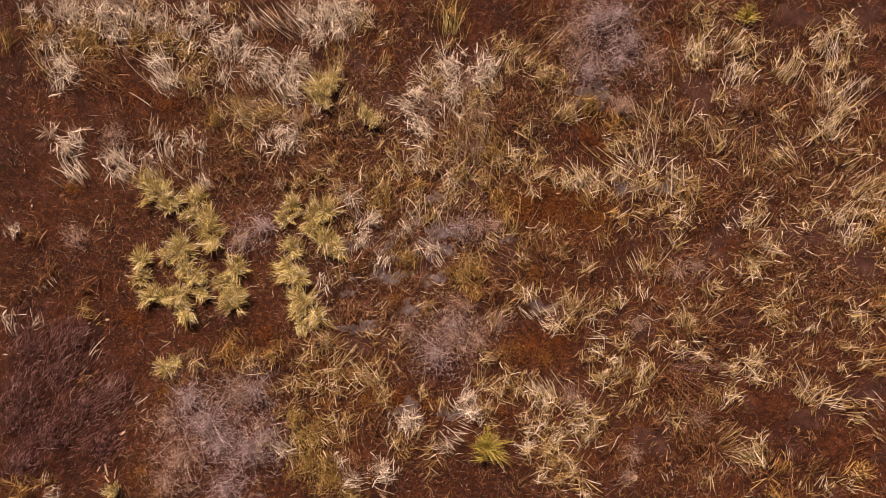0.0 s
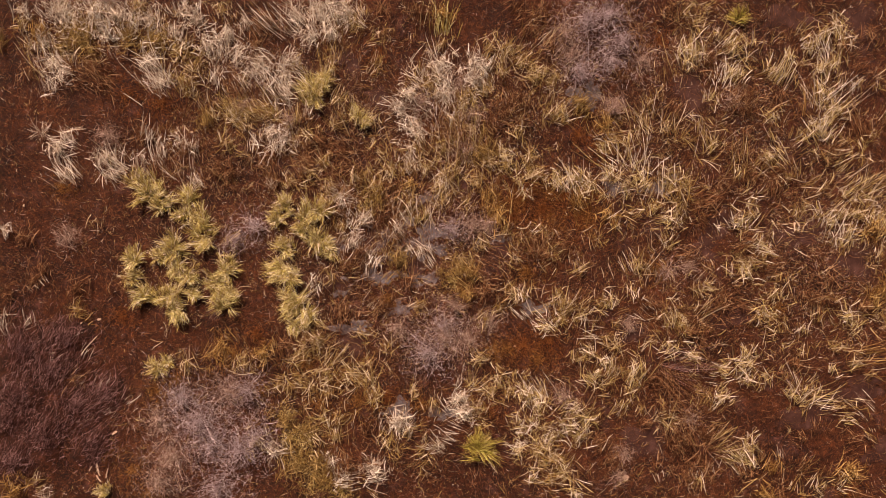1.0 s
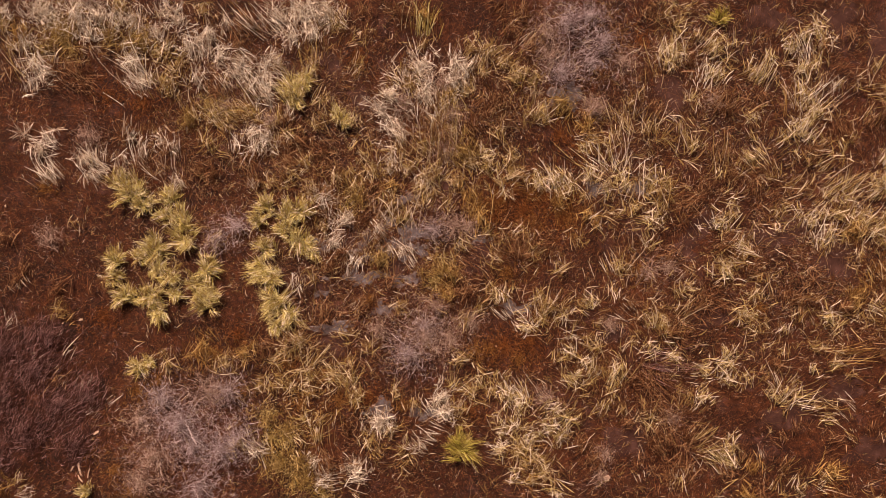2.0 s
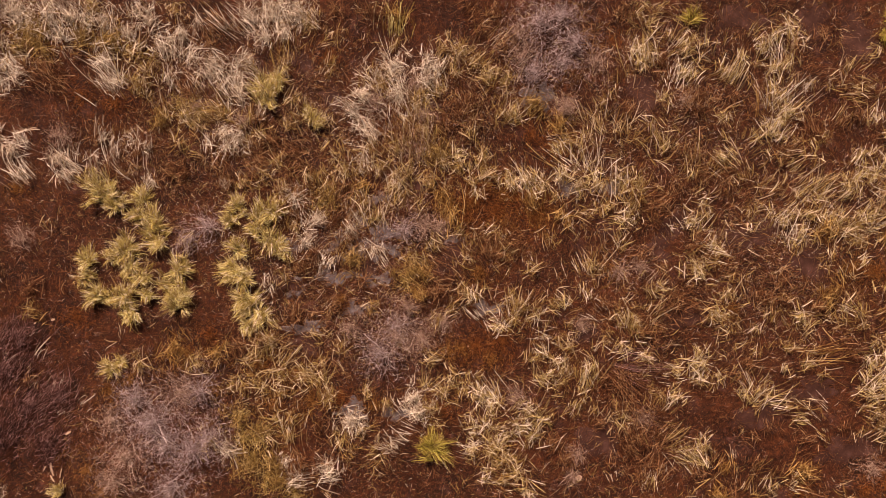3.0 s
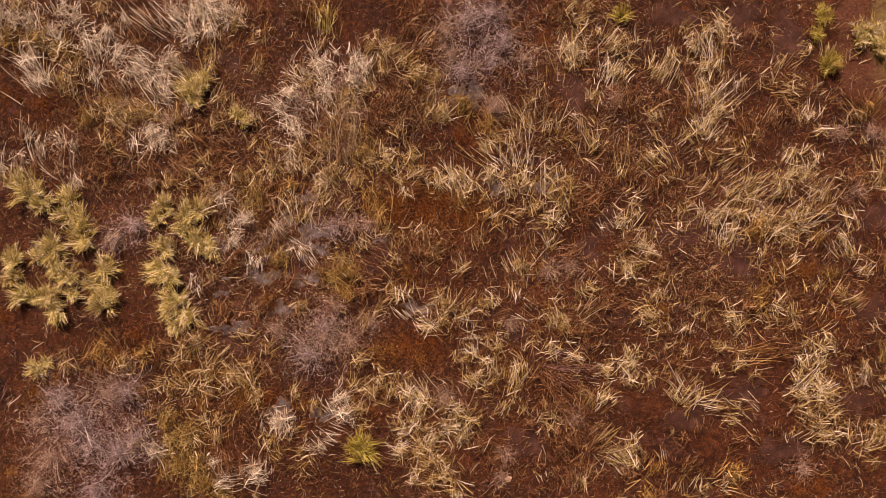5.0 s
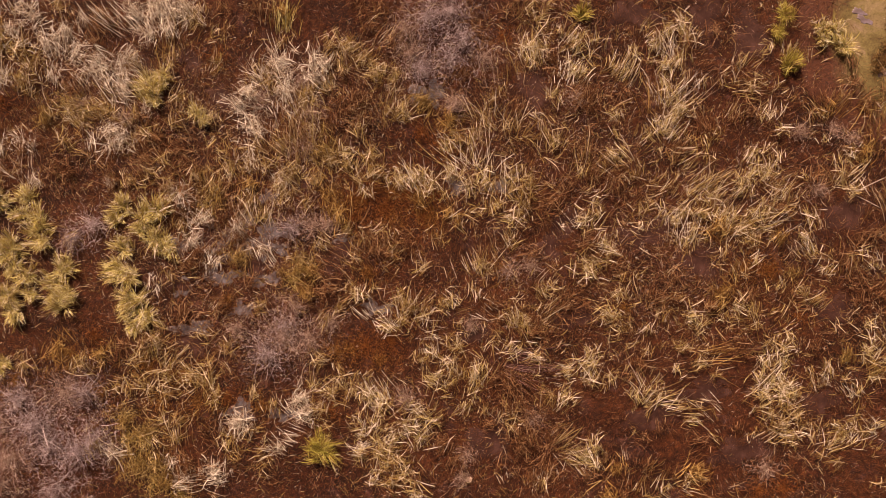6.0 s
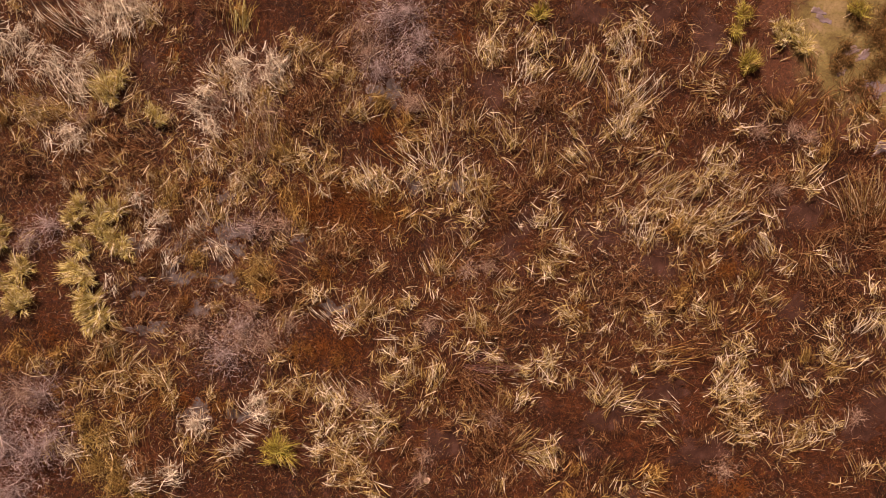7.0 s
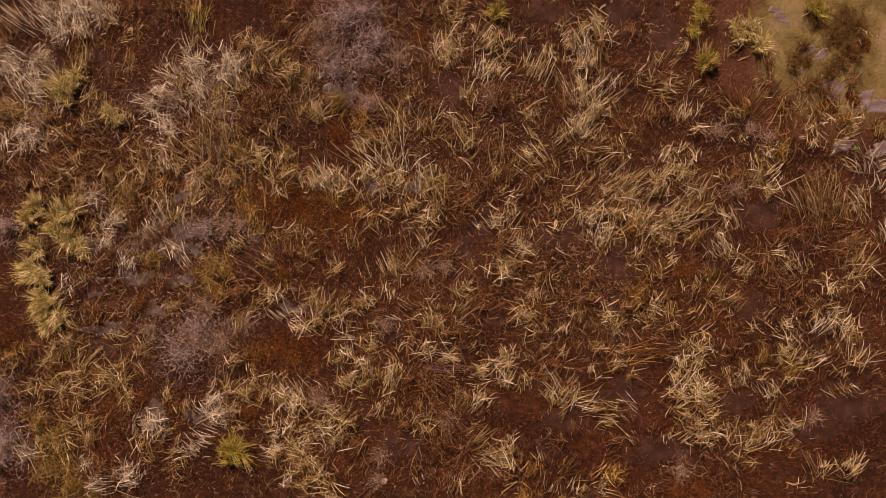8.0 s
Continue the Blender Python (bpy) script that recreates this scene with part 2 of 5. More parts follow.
def stems(rng, base, azimuth, length, width, lift, droop, curl=0.5, rows=3, sides=2, ground=None, tip=0.12):
    """Tapered stems: strips (sides 2) or three-cornered rods (sides 3) that start at base, rise at the angle lift and droop over their length."""
    n = len(base)
    path = np.empty((n, rows + 1, 3))
    path[:, 0] = base
    heading = azimuth.copy()
    angle = lift.copy()
    bow = 0.5 * rng.normal(0, curl, n) / rows
    for k in range(rows):
        flat = np.cos(angle)
        step = np.stack([flat * np.cos(heading), flat * np.sin(heading), np.sin(angle)], 1) * (length / rows)[:, None]
        path[:, k + 1] = path[:, k] + step
        kink = np.where(rng.random(n) < 0.2, 1.1, 0.3) * rng.normal(0, curl, n) / rows
        heading = heading + bow + kink
        angle = angle - droop / rows + 0.25 * kink
    if ground is not None:
        low = ground(path[:, 1:, 0], path[:, 1:, 1]) + 0.006
        path[:, 1:, 2] = np.maximum(path[:, 1:, 2], low)
    across = np.stack([-np.sin(azimuth), np.cos(azimuth), np.zeros(n)], 1)
    upward = np.stack([-np.sin(lift) * np.cos(azimuth), -np.sin(lift) * np.sin(azimuth), np.cos(lift)], 1)
    roll = rng.uniform(-0.9, 0.9, n)
    taper = np.interp(np.arange(rows + 1) / rows, [0, 0.3, 0.8, 1.0], [0.85, 1.0, 0.8 + 0.2 * tip, tip])
    rings = []
    for s in range(sides):
        a = roll + 2 * np.pi * s / sides
        d = across * np.cos(a)[:, None] + upward * np.sin(a)[:, None]
        rings.append(path + d[:, None, :] * (0.5 * width[:, None] * taper)[:, :, None])
    verts = np.stack(rings, 2).reshape(-1, 3)
    start = (np.arange(n) * (rows + 1) * sides)[:, None]
    quads = []
    for k in range(rows):
        for s in range(1 if sides == 2 else sides):
            p, q = k * sides + s, k * sides + (s + 1) % sides
            quads.append(np.hstack([start + p, start + q, start + q + sides, start + p + sides]))
    faces = np.stack(quads, 1).reshape(-1, 4)
    return verts, faces


def joined(pieces):
    verts, faces, count = [], [], 0
    for v, f in pieces:
        verts.append(v)
        faces.append(f + count)
        count += len(v)
    return np.vstack(verts), np.vstack(faces)


def part(name, data, parent, label=""):
    ob = new(name, data)
    ob.parent = parent
    if label:
        ob["label"] = label
    return ob


def thing(name, u, v, label, category, group=""):
    x, y = plan(u, v)
    ob = new(name)
    ob.location = (x, y, float(rise(x, y)))
    ob.empty_display_size = 0.1
    return tagged(ob, label, category, group)


def local_rise(u, v):
    x, y = plan(u, v)
    z = float(rise(x, y))
    return lambda a, b: rise(a + x, b + y) - z


def mound(rng, radius, height, ground, material, name, ragged=0.25):
    """A low rounded cushion with an uneven edge, sunk a little into the ground."""
    ring, spokes = 5, 18
    ph = rng.uniform(0, 6.28, 4)
    verts = [(0, 0, 0)]
    for i in range(1, ring + 1):
        for j in range(spokes):
            a = 2 * math.pi * j / spokes
            edge = 1 + ragged * (0.5 * math.sin(2 * a + ph[0]) + 0.35 * math.sin(3 * a + ph[1]) + 0.3 * math.sin(5 * a + ph[2]))
            r = radius * edge * i / ring
            verts.append((r * math.cos(a), r * math.sin(a), 0))
    verts = np.array(verts)
    q = np.concatenate([[0], np.repeat(np.arange(1, ring + 1) / ring, spokes)])
    verts[:, 2] = ground(verts[:, 0], verts[:, 1]) + height * (1 - q ** 2) * (1 + rng.normal(0, 0.06, len(q))) - 0.012 * (q > 0.99)
    faces = []
    for j in range(spokes):
        k = (j + 1) % spokes
        faces.append((0, 1 + j, 1 + k, 1 + k))
        for i in range(ring - 1):
            a0, b0 = 1 + i * spokes, 1 + (i + 1) * spokes
            faces.append((a0 + j, b0 + j, b0 + k, a0 + k))
    me = bpy.data.meshes.new(name)
    me.from_pydata([tuple(p) for p in verts], [], [tuple(dict.fromkeys(f)) for f in faces])
    me.polygons.foreach_set("use_smooth", [True] * len(me.polygons))
    me.materials.append(material)
    return me


# ---- ground ----
def axis(lo, hi, step):
    inner = list(np.arange(lo, hi + 1e-6, step))
    grow = [0.3, 0.8, 1.6, 3, 6, 12, 25, 60, 150, 400, 1000, 2500]
    return np.array([lo - g for g in reversed(grow)] + inner + [hi + g for g in grow])


gx, gy = axis(-7.6, 11.0, 0.08), axis(-4.8, 4.8, 0.08)
XX, YY = np.meshgrid(gx, gy)
gv = np.stack([XX.ravel(), YY.ravel(), rise(XX, YY).ravel()], 1)
idx = np.arange(len(gv)).reshape(len(gy), len(gx))
gf = np.stack([idx[:-1, :-1].ravel(), idx[:-1, 1:].ravel(), idx[1:, 1:].ravel(), idx[1:, :-1].ravel()], 1)
ground = new("ground", mesh_from("ground", gv, gf, M["soil"], True))
tagged(ground, "dark red-brown peaty soil under dry grass, wet and shaded hollows in its colour", "ground", kind="structure")


# ---- plants ----
def seeded(u, v, salt=0):
    return np.random.default_rng(int(u) * 7919 + int(v) * 104729 + salt)


def scatter(rng, n, radius, ground, squeeze=0.55):
    a, d = rng.uniform(0, 2 * np.pi, n), radius * np.abs(rng.normal(0, squeeze, n))
    d = np.minimum(d, radius * 1.15)
    x, y = d * np.cos(a), d * np.sin(a)
    return np.stack([x, y, ground(x, y)], 1)


def fallen(rng, n, radius, a, gr, thick, spread=0.7, long_of=0.165):
    """Numbers for n long dead stems: small sheaves that lie across one another round the direction a."""
    a = a if a != 60 else 78 + rng.normal(0, 22)
    spread = spread * min(1.0, 0.45 + radius / 0.45)
    sheaves = max(4, n // 2)
    of = rng.integers(0, sheaves, n)
    toward = np.radians(a) + rng.normal(0, 1.15 * spread, sheaves) + np.pi * (rng.random(sheaves) < 0.3)
    reach = np.clip(rng.normal(long_of, 0.065, sheaves), 0.06, 0.40) * (0.85 + radius / 1.2)
    root = scatter(rng, sheaves, radius, gr, 0.6)
    root[:, :2] -= 0.4 * reach[:, None] * np.stack([np.cos(toward), np.sin(toward)], 1)
    tilt = rng.uniform(0.05, 0.8, sheaves)
    az = toward[of] + rng.normal(0, 0.16, n)
    base = root[of] + np.stack([rng.normal(0, 0.025, n), rng.normal(0, 0.025, n), np.zeros(n)], 1)
    base[:, 2] = gr(base[:, 0], base[:, 1]) + rng.uniform(0, 0.11, n)
    wide = thick * np.clip(rng.lognormal(-5.12, 0.36, n), 0.003, 0.0108)
    return base, az, reach[of] * rng.uniform(0.55, 1.15, n), wide, tilt[of] + rng.normal(0, 0.12, n), rng.uniform(-0.1, 0.7, n)


def clump_litter(rng, r, a, gr, many):
    n = int(many * (14 + 0.11 * r * r))
    base = scatter(rng, n, r * STEP * 1.3, gr, 0.6)
    base[:, 2] += 0.004
    az = np.radians(a) + rng.normal(0, 1.2, n)
    return stems(rng, base, az, rng.uniform(0.06, 0.19, n), rng.uniform(0.002, 0.004, n), rng.uniform(0.0, 0.5, n), rng.uniform(0, 0.8, n), 1.1, 3, 2, gr)


def straw_clump(u, v, r, a, kind, label, group, many=1.0, thick=1.0, spread=0.7):
    """A collapsed clump of dead grass: long broken stems lying across one another, and finer leaf litter beneath."""
    rng, gr, radius = seeded(u, v), local_rise(u, v), r * STEP
    ob = thing("grass_clump", u, v, label, "grass clump", group)
    base, az, long, wide, lift, droop = fallen(rng, 12, radius, a, gr, thick * 1.05, spread * 0.85, 0.20)
    base[:, 2] += 0.02
    for k in range(12):
        s = slice(k, k + 1)
        vs, fs = stems(rng, base[s], az[s], long[s], wide[s], lift[s], droop[s], 0.45, 4, 3, gr, 0.35)
        part("stem", mesh_from("stem", vs, fs, M[kind]), ob)
    n = int(many * (13 + 0.165 * r * r))
    vs, fs = stems(rng, *fallen(rng, n, radius, a, gr, thick, spread), 0.85, 3, 2, gr, 0.3)
    part("dead_foliage", mesh_from("dead_foliage", vs, fs, M[kind]), ob)["kind"] = "stuff"
    vs, fs = clump_litter(rng, r, a, gr, many)
    part("leaf_litter", mesh_from("leaf_litter", vs, fs, M["thatch" if kind == "brown" else "fuzz"]), ob, "finer dark brown leaf litter")["kind"] = "stuff"
    return ob


def sheaf(u, v, a, fan, long, n, kind, label, group):
    """Dead grass leaning from one root in one direction, with a slight common bend: a few heavy stems over finer leaves."""
    rng, gr = seeded(u, v, 31), local_rise(u, v)
    ob = thing("grass_sheaf", u, v, label, "grass sheaf", group)
    size, toward = long * STEP, np.radians(a)
    bend, tilt = rng.normal(0, 0.35), rng.uniform(0.25, 0.6)
    fine = 0.7 if kind in ("brown", "heath") else 1.0

    def fanned(k, lo, hi):
        az = toward + np.radians(fan) * rng.normal(0, 1, k)
        across = rng.normal(0, 0.06 + 0.10 * size, k)
        along = rng.uniform(-0.05, 0.25, k) * size
        x, y = along * np.cos(az) - across * np.sin(toward), along * np.sin(az) + across * np.cos(toward)
        base = np.stack([x, y, gr(x, y) + rng.uniform(0, 0.03, k)], 1)
        return base, az - 0.5 * bend, size * rng.uniform(0.35, 1.05, k), fine * rng.uniform(lo, hi, k), tilt + rng.normal(0, 0.14, k), rng.uniform(0.2, 0.9, k)

    base, az, length, wide, lift, droop = fanned(5, 0.0056, 0.0086)
    for k in range(5):
        s = slice(k, k + 1)
        vs, fs = stems(rng, base[s], az[s], length[s], wide[s], lift[s], droop[s], 0.3, 4, 3, gr, 0.4)
        part("stem", mesh_from("stem", vs, fs, M[kind]), ob)
    vs, fs = stems(rng, *fanned(max(4, int(0.7 * n)), 0.0034, 0.0074), 0.35, 4, 2, gr, 0.3)
    part("dead_foliage", mesh_from("dead_foliage", vs, fs, M[kind]), ob)["kind"] = "stuff"
    return ob


LOOSE = {}


def loose_straw(u, v, r, a, kind, many=1.0, thick=1.0, spread=0.7):
    """Small wisps of the same dead grass that run into one another: gathered by colour."""
    rng, gr, radius = seeded(u, v), local_rise(u, v), r * STEP
    x, y = plan(u, v)
    shift = np.array([x, y, float(rise(x, y))])
    n = int(many * (14 + 0.165 * r * r))
    vs, fs = stems(rng, *fallen(rng, n, radius, a, gr, thick, spread), 0.85, 3, 2, gr, 0.3)
    LOOSE.setdefault(kind, []).append((vs + shift, fs))
    vs, fs = clump_litter(rng, r, a, gr, many)
    LOOSE.setdefault("thatch" if kind == "brown" else "fuzz", []).append((vs + shift, fs))


def tussock(u, v, r, a, kind, label, group, north=0.7):
    """A living-looking tuft: a root crown with many narrow leaves that fan out and arch, and a few longer dry culms."""
    rng, gr, radius = seeded(u, v, 5), local_rise(u, v), 0.78 * r * STEP
    ob = thing("grass_tussock", u, v, label, "grass tussock", group)
    part("root_crown", mound(rng, radius * 0.55, 0.05, gr, M["crown"], "root_crown"), ob, "dark matted root crown")
    n = int(120 + 0.62 * r * r)
    sheaves = int(16 + r * 0.8)
    of = rng.integers(0, sheaves, n)
    toward = rng.uniform(0, 2 * np.pi, sheaves)
    pull = rng.random(sheaves) < north
    toward[pull] = np.radians(a) + rng.normal(0, 0.95, pull.sum())
    root = scatter(rng, sheaves, radius * 0.8, gr, 0.55)
    outward = np.arctan2(root[:, 1], root[:, 0])
    toward = np.where(rng.random(sheaves) < 0.2, outward, toward)
    tilt, reach = rng.uniform(0.3, 1.2, sheaves), radius * rng.uniform(0.4, 1.3, sheaves)
    az = toward[of] + rng.normal(0, 0.17, n)
    base = root[of] + rng.normal(0, 0.02, (n, 3)) * np.array([1, 1, 0])
    base[:, 2] += 0.06
    long = reach[of] * rng.uniform(0.6, 1.15, n)
    wide, lift, droop = rng.uniform(0.0030, 0.0068, n), tilt[of] + rng.normal(0, 0.18, n), rng.uniform(0.2, 1.2, n)
    dry = rng.random(n) < 0.3
    for name, pick, coat in (("foliage", ~dry, kind), ("dry_leaves", dry, "pale" if kind == "yellow" else "olive")):
        v0, f0 = stems(rng, base[pick], az[pick], long[pick] * (1.12 if name == "dry_leaves" else 1.0), wide[pick], lift[pick], droop[pick], 0.4, 4, 2, gr)
        part(name, mesh_from(name, v0, f0, M[coat]), ob, "paler withered leaves" if name == "dry_leaves" else "")["kind"] = "stuff"
    n = 8
    base = scatter(rng, n, radius * 0.5, gr)
    az = np.radians(a) + rng.normal(0, 1.1, n)
    for k in range(n):
        s = slice(k, k + 1)
        vs, fs = stems(rng, base[s], az[s], radius * rng.uniform(1.1, 2.0, 1), rng.uniform(0.004, 0.007, 1), rng.uniform(0.2, 0.9, 1), rng.uniform(0.3, 0.9, 1), 0.2, 4, 3, gr)
        part("culm", mesh_from("culm", vs, fs, M["straw"]), ob, "thin dry culm")
    return ob


def shrub(u, v, r, kind, label, group, high=0.30, dense=1.0):
    """A leafless dwarf shrub: crooked branches from one root, and a haze of fine twigs over them."""
    rng, gr, radius = seeded(u, v, 9), local_rise(u, v), r * STEP
    ob = thing("dwarf_shrub", u, v, label, "shrub", group)
    n = int(8 + 16 * radius)
    az = rng.uniform(0, 2 * np.pi, n)
    base = scatter(rng, n, radius * 0.45, gr)
    long = radius * rng.uniform(0.5, 0.9, n)
    lift = rng.uniform(0.25, 1.0, n)
    for k in range(n):
        s = slice(k, k + 1)
        vs, fs = stems(rng, base[s], az[s], long[s], rng.uniform(0.004, 0.008, 1), lift[s], rng.uniform(0.2, 0.9, 1), 1.1, 6, 3, gr)
        part("branch", mesh_from("branch", vs, fs, M[kind]), ob)
    n = int(dense * (140 + 2700 * radius * radius + 480 * radius))
    ang, d = rng.uniform(0, 2 * np.pi, n), np.minimum(radius * np.abs(rng.normal(0, 0.62, n)), radius * 1.3)
    wob = 1 + 0.25 * np.sin(3 * ang + u) + 0.17 * np.sin(5 * ang + v) + 0.12 * np.sin(9 * ang)
    x, y = d * wob * np.cos(ang), d * wob * np.sin(ang)
    top = high * min(1.0, 0.35 + radius) * np.clip(1 - (d / radius) ** 2 * 0.75, 0.1, 1)
    base = np.stack([x, y, gr(x, y) + top * rng.uniform(0.05, 0.95, n)], 1)
    az = rng.uniform(0, 2 * np.pi, n)
    v1, f1 = stems(rng, base, az, rng.uniform(0.04, 0.18, n), rng.uniform(0.0018, 0.0037, n), rng.uniform(-0.3, 0.8, n), rng.normal(0, 0.9, n), 2.6, 4, 2, gr)
    part("twig_haze", mesh_from("twig_haze", v1, f1, M[kind]), ob)["kind"] = "stuff"
    return ob


def moss_patch(u, v, r, kind, label, group, tall=0.05, dense=1.0, name="moss_patch", comb=None, bed="soil"):
    """A low cushion covered with a nap of short wiry stems."""
    rng, gr, radius = seeded(u, v, 13), local_rise(u, v), r * STEP
    ob = thing(name, u, v, label, "moss" if name == "moss_patch" else "heath", group)
    part("cushion", mound(rng, radius * 0.85, tall * 0.6, gr, M[bed], "cushion", 0.45), ob)
    n = int(dense * (160 + 7000 * radius * radius))
    base = scatter(rng, n, radius * 1.1, gr, 0.6)
    q = np.hypot(base[:, 0], base[:, 1]) / radius
    base[:, 2] += 0.6 * tall * np.clip(1 - q ** 2, 0, 1)
    az = rng.uniform(0, 2 * np.pi, n) if comb is None else comb + rng.normal(0, 0.38, n)
    v0, f0 = stems(rng, base, az, rng.uniform(0.03, tall * 1.7, n), rng.uniform(0.0026, 0.0054, n), rng.uniform(0.0, 1.0, n), rng.uniform(0, 1.0, n), 0.8, 2, 2, gr)
    part("nap", mesh_from("nap", v0, f0, M[kind]), ob)["kind"] = "stuff"
    return ob


def flat_patch(name, u, v, ru, rv, turn, material, lift, ragged, seed):
    """A thin irregular sheet that follows the ground."""
    rng = np.random.default_rng(seed)
    x0, y0 = plan(u, v)
    ring, spokes = (14, 72) if ru > 100 else (5, 44)
    ph = rng.uniform(0, 6.28, 8)
    aa = np.arange(spokes) * 2 * np.pi / spokes
    edge = 1 + ragged * (0.45 * np.sin(2 * aa + ph[0]) + 0.4 * np.sin(3 * aa + ph[1]) + 0.3 * np.sin(5 * aa + ph[2]) + 0.22 * np.sin(8 * aa + ph[3]) + 0.15 * np.sin(13 * aa + ph[4]) + 0.1 * np.sin(21 * aa + ph[5]))
    c, s = math.cos(radians(turn)), math.sin(radians(turn))
    verts = [(0.0, 0.0)]
    for i in range(1, ring + 1):
        for k in range(spokes):
            p, q = ru * STEP * edge[k] * math.cos(aa[k]) * i / ring, rv * STEP * edge[k] * math.sin(aa[k]) * i / ring
            verts.append((p * c - q * s, p * s + q * c))
    verts = np.array(verts)
    z0 = float(rise(x0, y0))
    rim = np.concatenate([[0], np.repeat(np.arange(1, ring + 1), spokes)]) == ring
    z = rise(verts[:, 0] + x0, verts[:, 1] + y0) - z0 + np.where(rim, -0.006, lift)
    faces = []
    for k in range(spokes):
        n = (k + 1) % spokes
        faces.append((0, 1 + k, 1 + n))
        for i in range(ring - 1):
            a0, b0 = 1 + i * spokes, 1 + (i + 1) * spokes
            faces.append((a0 + k, b0 + k, b0 + n, a0 + n))
    me = bpy.data.meshes.new(name)
    me.from_pydata([(float(p[0]), float(p[1]), float(h)) for p, h in zip(verts, z)], [], faces)
    me.polygons.foreach_set("use_smooth", [True] * len(me.polygons))
    me.materials.append(material)
    ob = new(name, me)
    ob.location = (x0, y0, z0)
    return ob


# the bare silt of the clearing, and shallow bog water between the stems
clearing = flat_patch("silt_flat", 1918, 64, 222, 214, -15, M["silt"], 0.012, 0.08, 4)
tagged(clearing, "bare ochre silt flat with olive film in the clearing", "bare ground", kind="structure")
POOLS = [(690, 492, 16, 10, 10), (745, 492, 12, 9, 0), (655, 440, 18, 12, 40), (765, 420, 12, 10, 20), (700, 420, 12, 8, 0), (612, 435, 10, 9, 0), (735, 395, 9, 8, 0), (620, 510, 12, 8, 30), (780, 495, 10, 8, 0), (640, 580, 18, 9, 0), (720, 545, 16, 9, 10), (660, 415, 14, 10, 60), (730, 440, 14, 10, 0), (785, 410, 14, 9, 0), (1052, 168, 16, 16, 0)]
POOLS += [(718, 722, 22, 9, -10), (797, 732, 14, 8, 0), (790, 440, 10, 8, 0), (1180, 330, 16, 10, 30), (960, 545, 14, 8, 0), (905, 430, 12, 8, 0), (1100, 330, 12, 10, 0), (1816, 40, 13, 6, -20), (1884, 104, 14, 6, 30), (1910, 160, 12, 10, 0), (1960, 180, 18, 9, 60), (1920, 262, 20, 9, 40), (1862, 96, 20, 6, 15), (1846, 128, 12, 8, 60), (1886, 152, 9, 9, 0), (1806, 26, 11, 6, -20), (1972, 194, 30, 12, 10), (1905, 172, 12, 7, 30), (1990, 268, 24, 10, 10), (676, 470, 9, 7, 20), (752, 470, 11, 8, 60), (705, 455, 8, 6, 0), (560, 300, 9, 6, 30), (770, 350, 10, 7, 0)]
for u, v, ru, rv, turn in POOLS:
    silty = u > 1800
    wider = 1.25 if silty else 1.7
    pool = flat_patch("water", u, v, ru * wider, rv * wider, turn, M["sky_water" if silty else "water"], 0.016 if silty else 0.005, 0.45 if silty else 0.75, int(u + 3 * v))
    tagged(pool, "shallow water film on ochre silt, lavender-grey sky reflection in its colour" if silty else "shallow bog water between dead stems, grey sky reflection in its colour", "water", kind="structure")

# smooth wet mud where nothing grows
MUD = [(1440, 735, 42, 22), (1165, 775, 36, 38), (1525, 465, 44, 26), (1430, 415, 38, 24), (1410, 30, 36, 24), (1540, 42, 28, 38), (1310, 560, 46, 16), (1540, 690, 38, 20), (1290, 395, 28, 18), (1240, 170, 20, 34), (1598, 795, 40, 24), (1736, 711, 26, 20), (1925, 712, 46, 44), (1874, 765, 24, 16), (1785, 379, 32, 28), (1765, 548, 30, 22), (1854, 420, 26, 20), (1613, 75, 36, 34)]
MUD += [(545, 205, 24, 15), (470, 232, 22, 14), (640, 290, 24, 14), (692, 352, 22, 16), (660, 420, 26, 16), (742, 470, 26, 16), (605, 500, 24, 14), (838, 325, 26, 14), (520, 300, 22, 12), (548, 118, 24, 14), (470, 140, 26, 16), (640, 112, 28, 16), (682, 172, 20, 14), (1228, 150, 22, 18), (1180, 400, 24, 14), (1262, 440, 24, 18), (640, 610, 24, 16), (870, 470, 24, 18), (910, 440, 26, 14), (1130, 590, 28, 16)]
for u, v, ru, rv in MUD:
    bare = flat_patch("mud", u, v, ru * 1.25, rv * 1.25, 0, M["mud"], 0.007, 0.45, int(u + 5 * v))
    tagged(bare, "smooth dark brown wet mud between grass clumps", "bare ground", kind="structure")

# low cover
for u, v, r in [(975, 370, 75), (930, 350, 40), (1040, 385, 45), (940, 610, 55), (985, 600, 45), (1080, 265, 40), (1040, 240, 30), (300, 180, 50), (240, 170, 40), (1180, 70, 30), (880, 720, 30), (680, 100, 35), (120, 700, 30), (230, 560, 40), (1520, 870, 36), (470, 590, 30), (700, 700, 30), (1622, 470, 32), (1642, 479, 26), (1667, 856, 40), (1627, 864, 34), (1696, 558, 26), (1010, 345, 40), (1060, 345, 30), (920, 385, 34), (960, 335, 34), (1933, 100, 26), (1958, 85, 22)]:
    moss_patch(u, v, r, "rust", "rust-red low moss patch on wet peat", "rust moss patches")
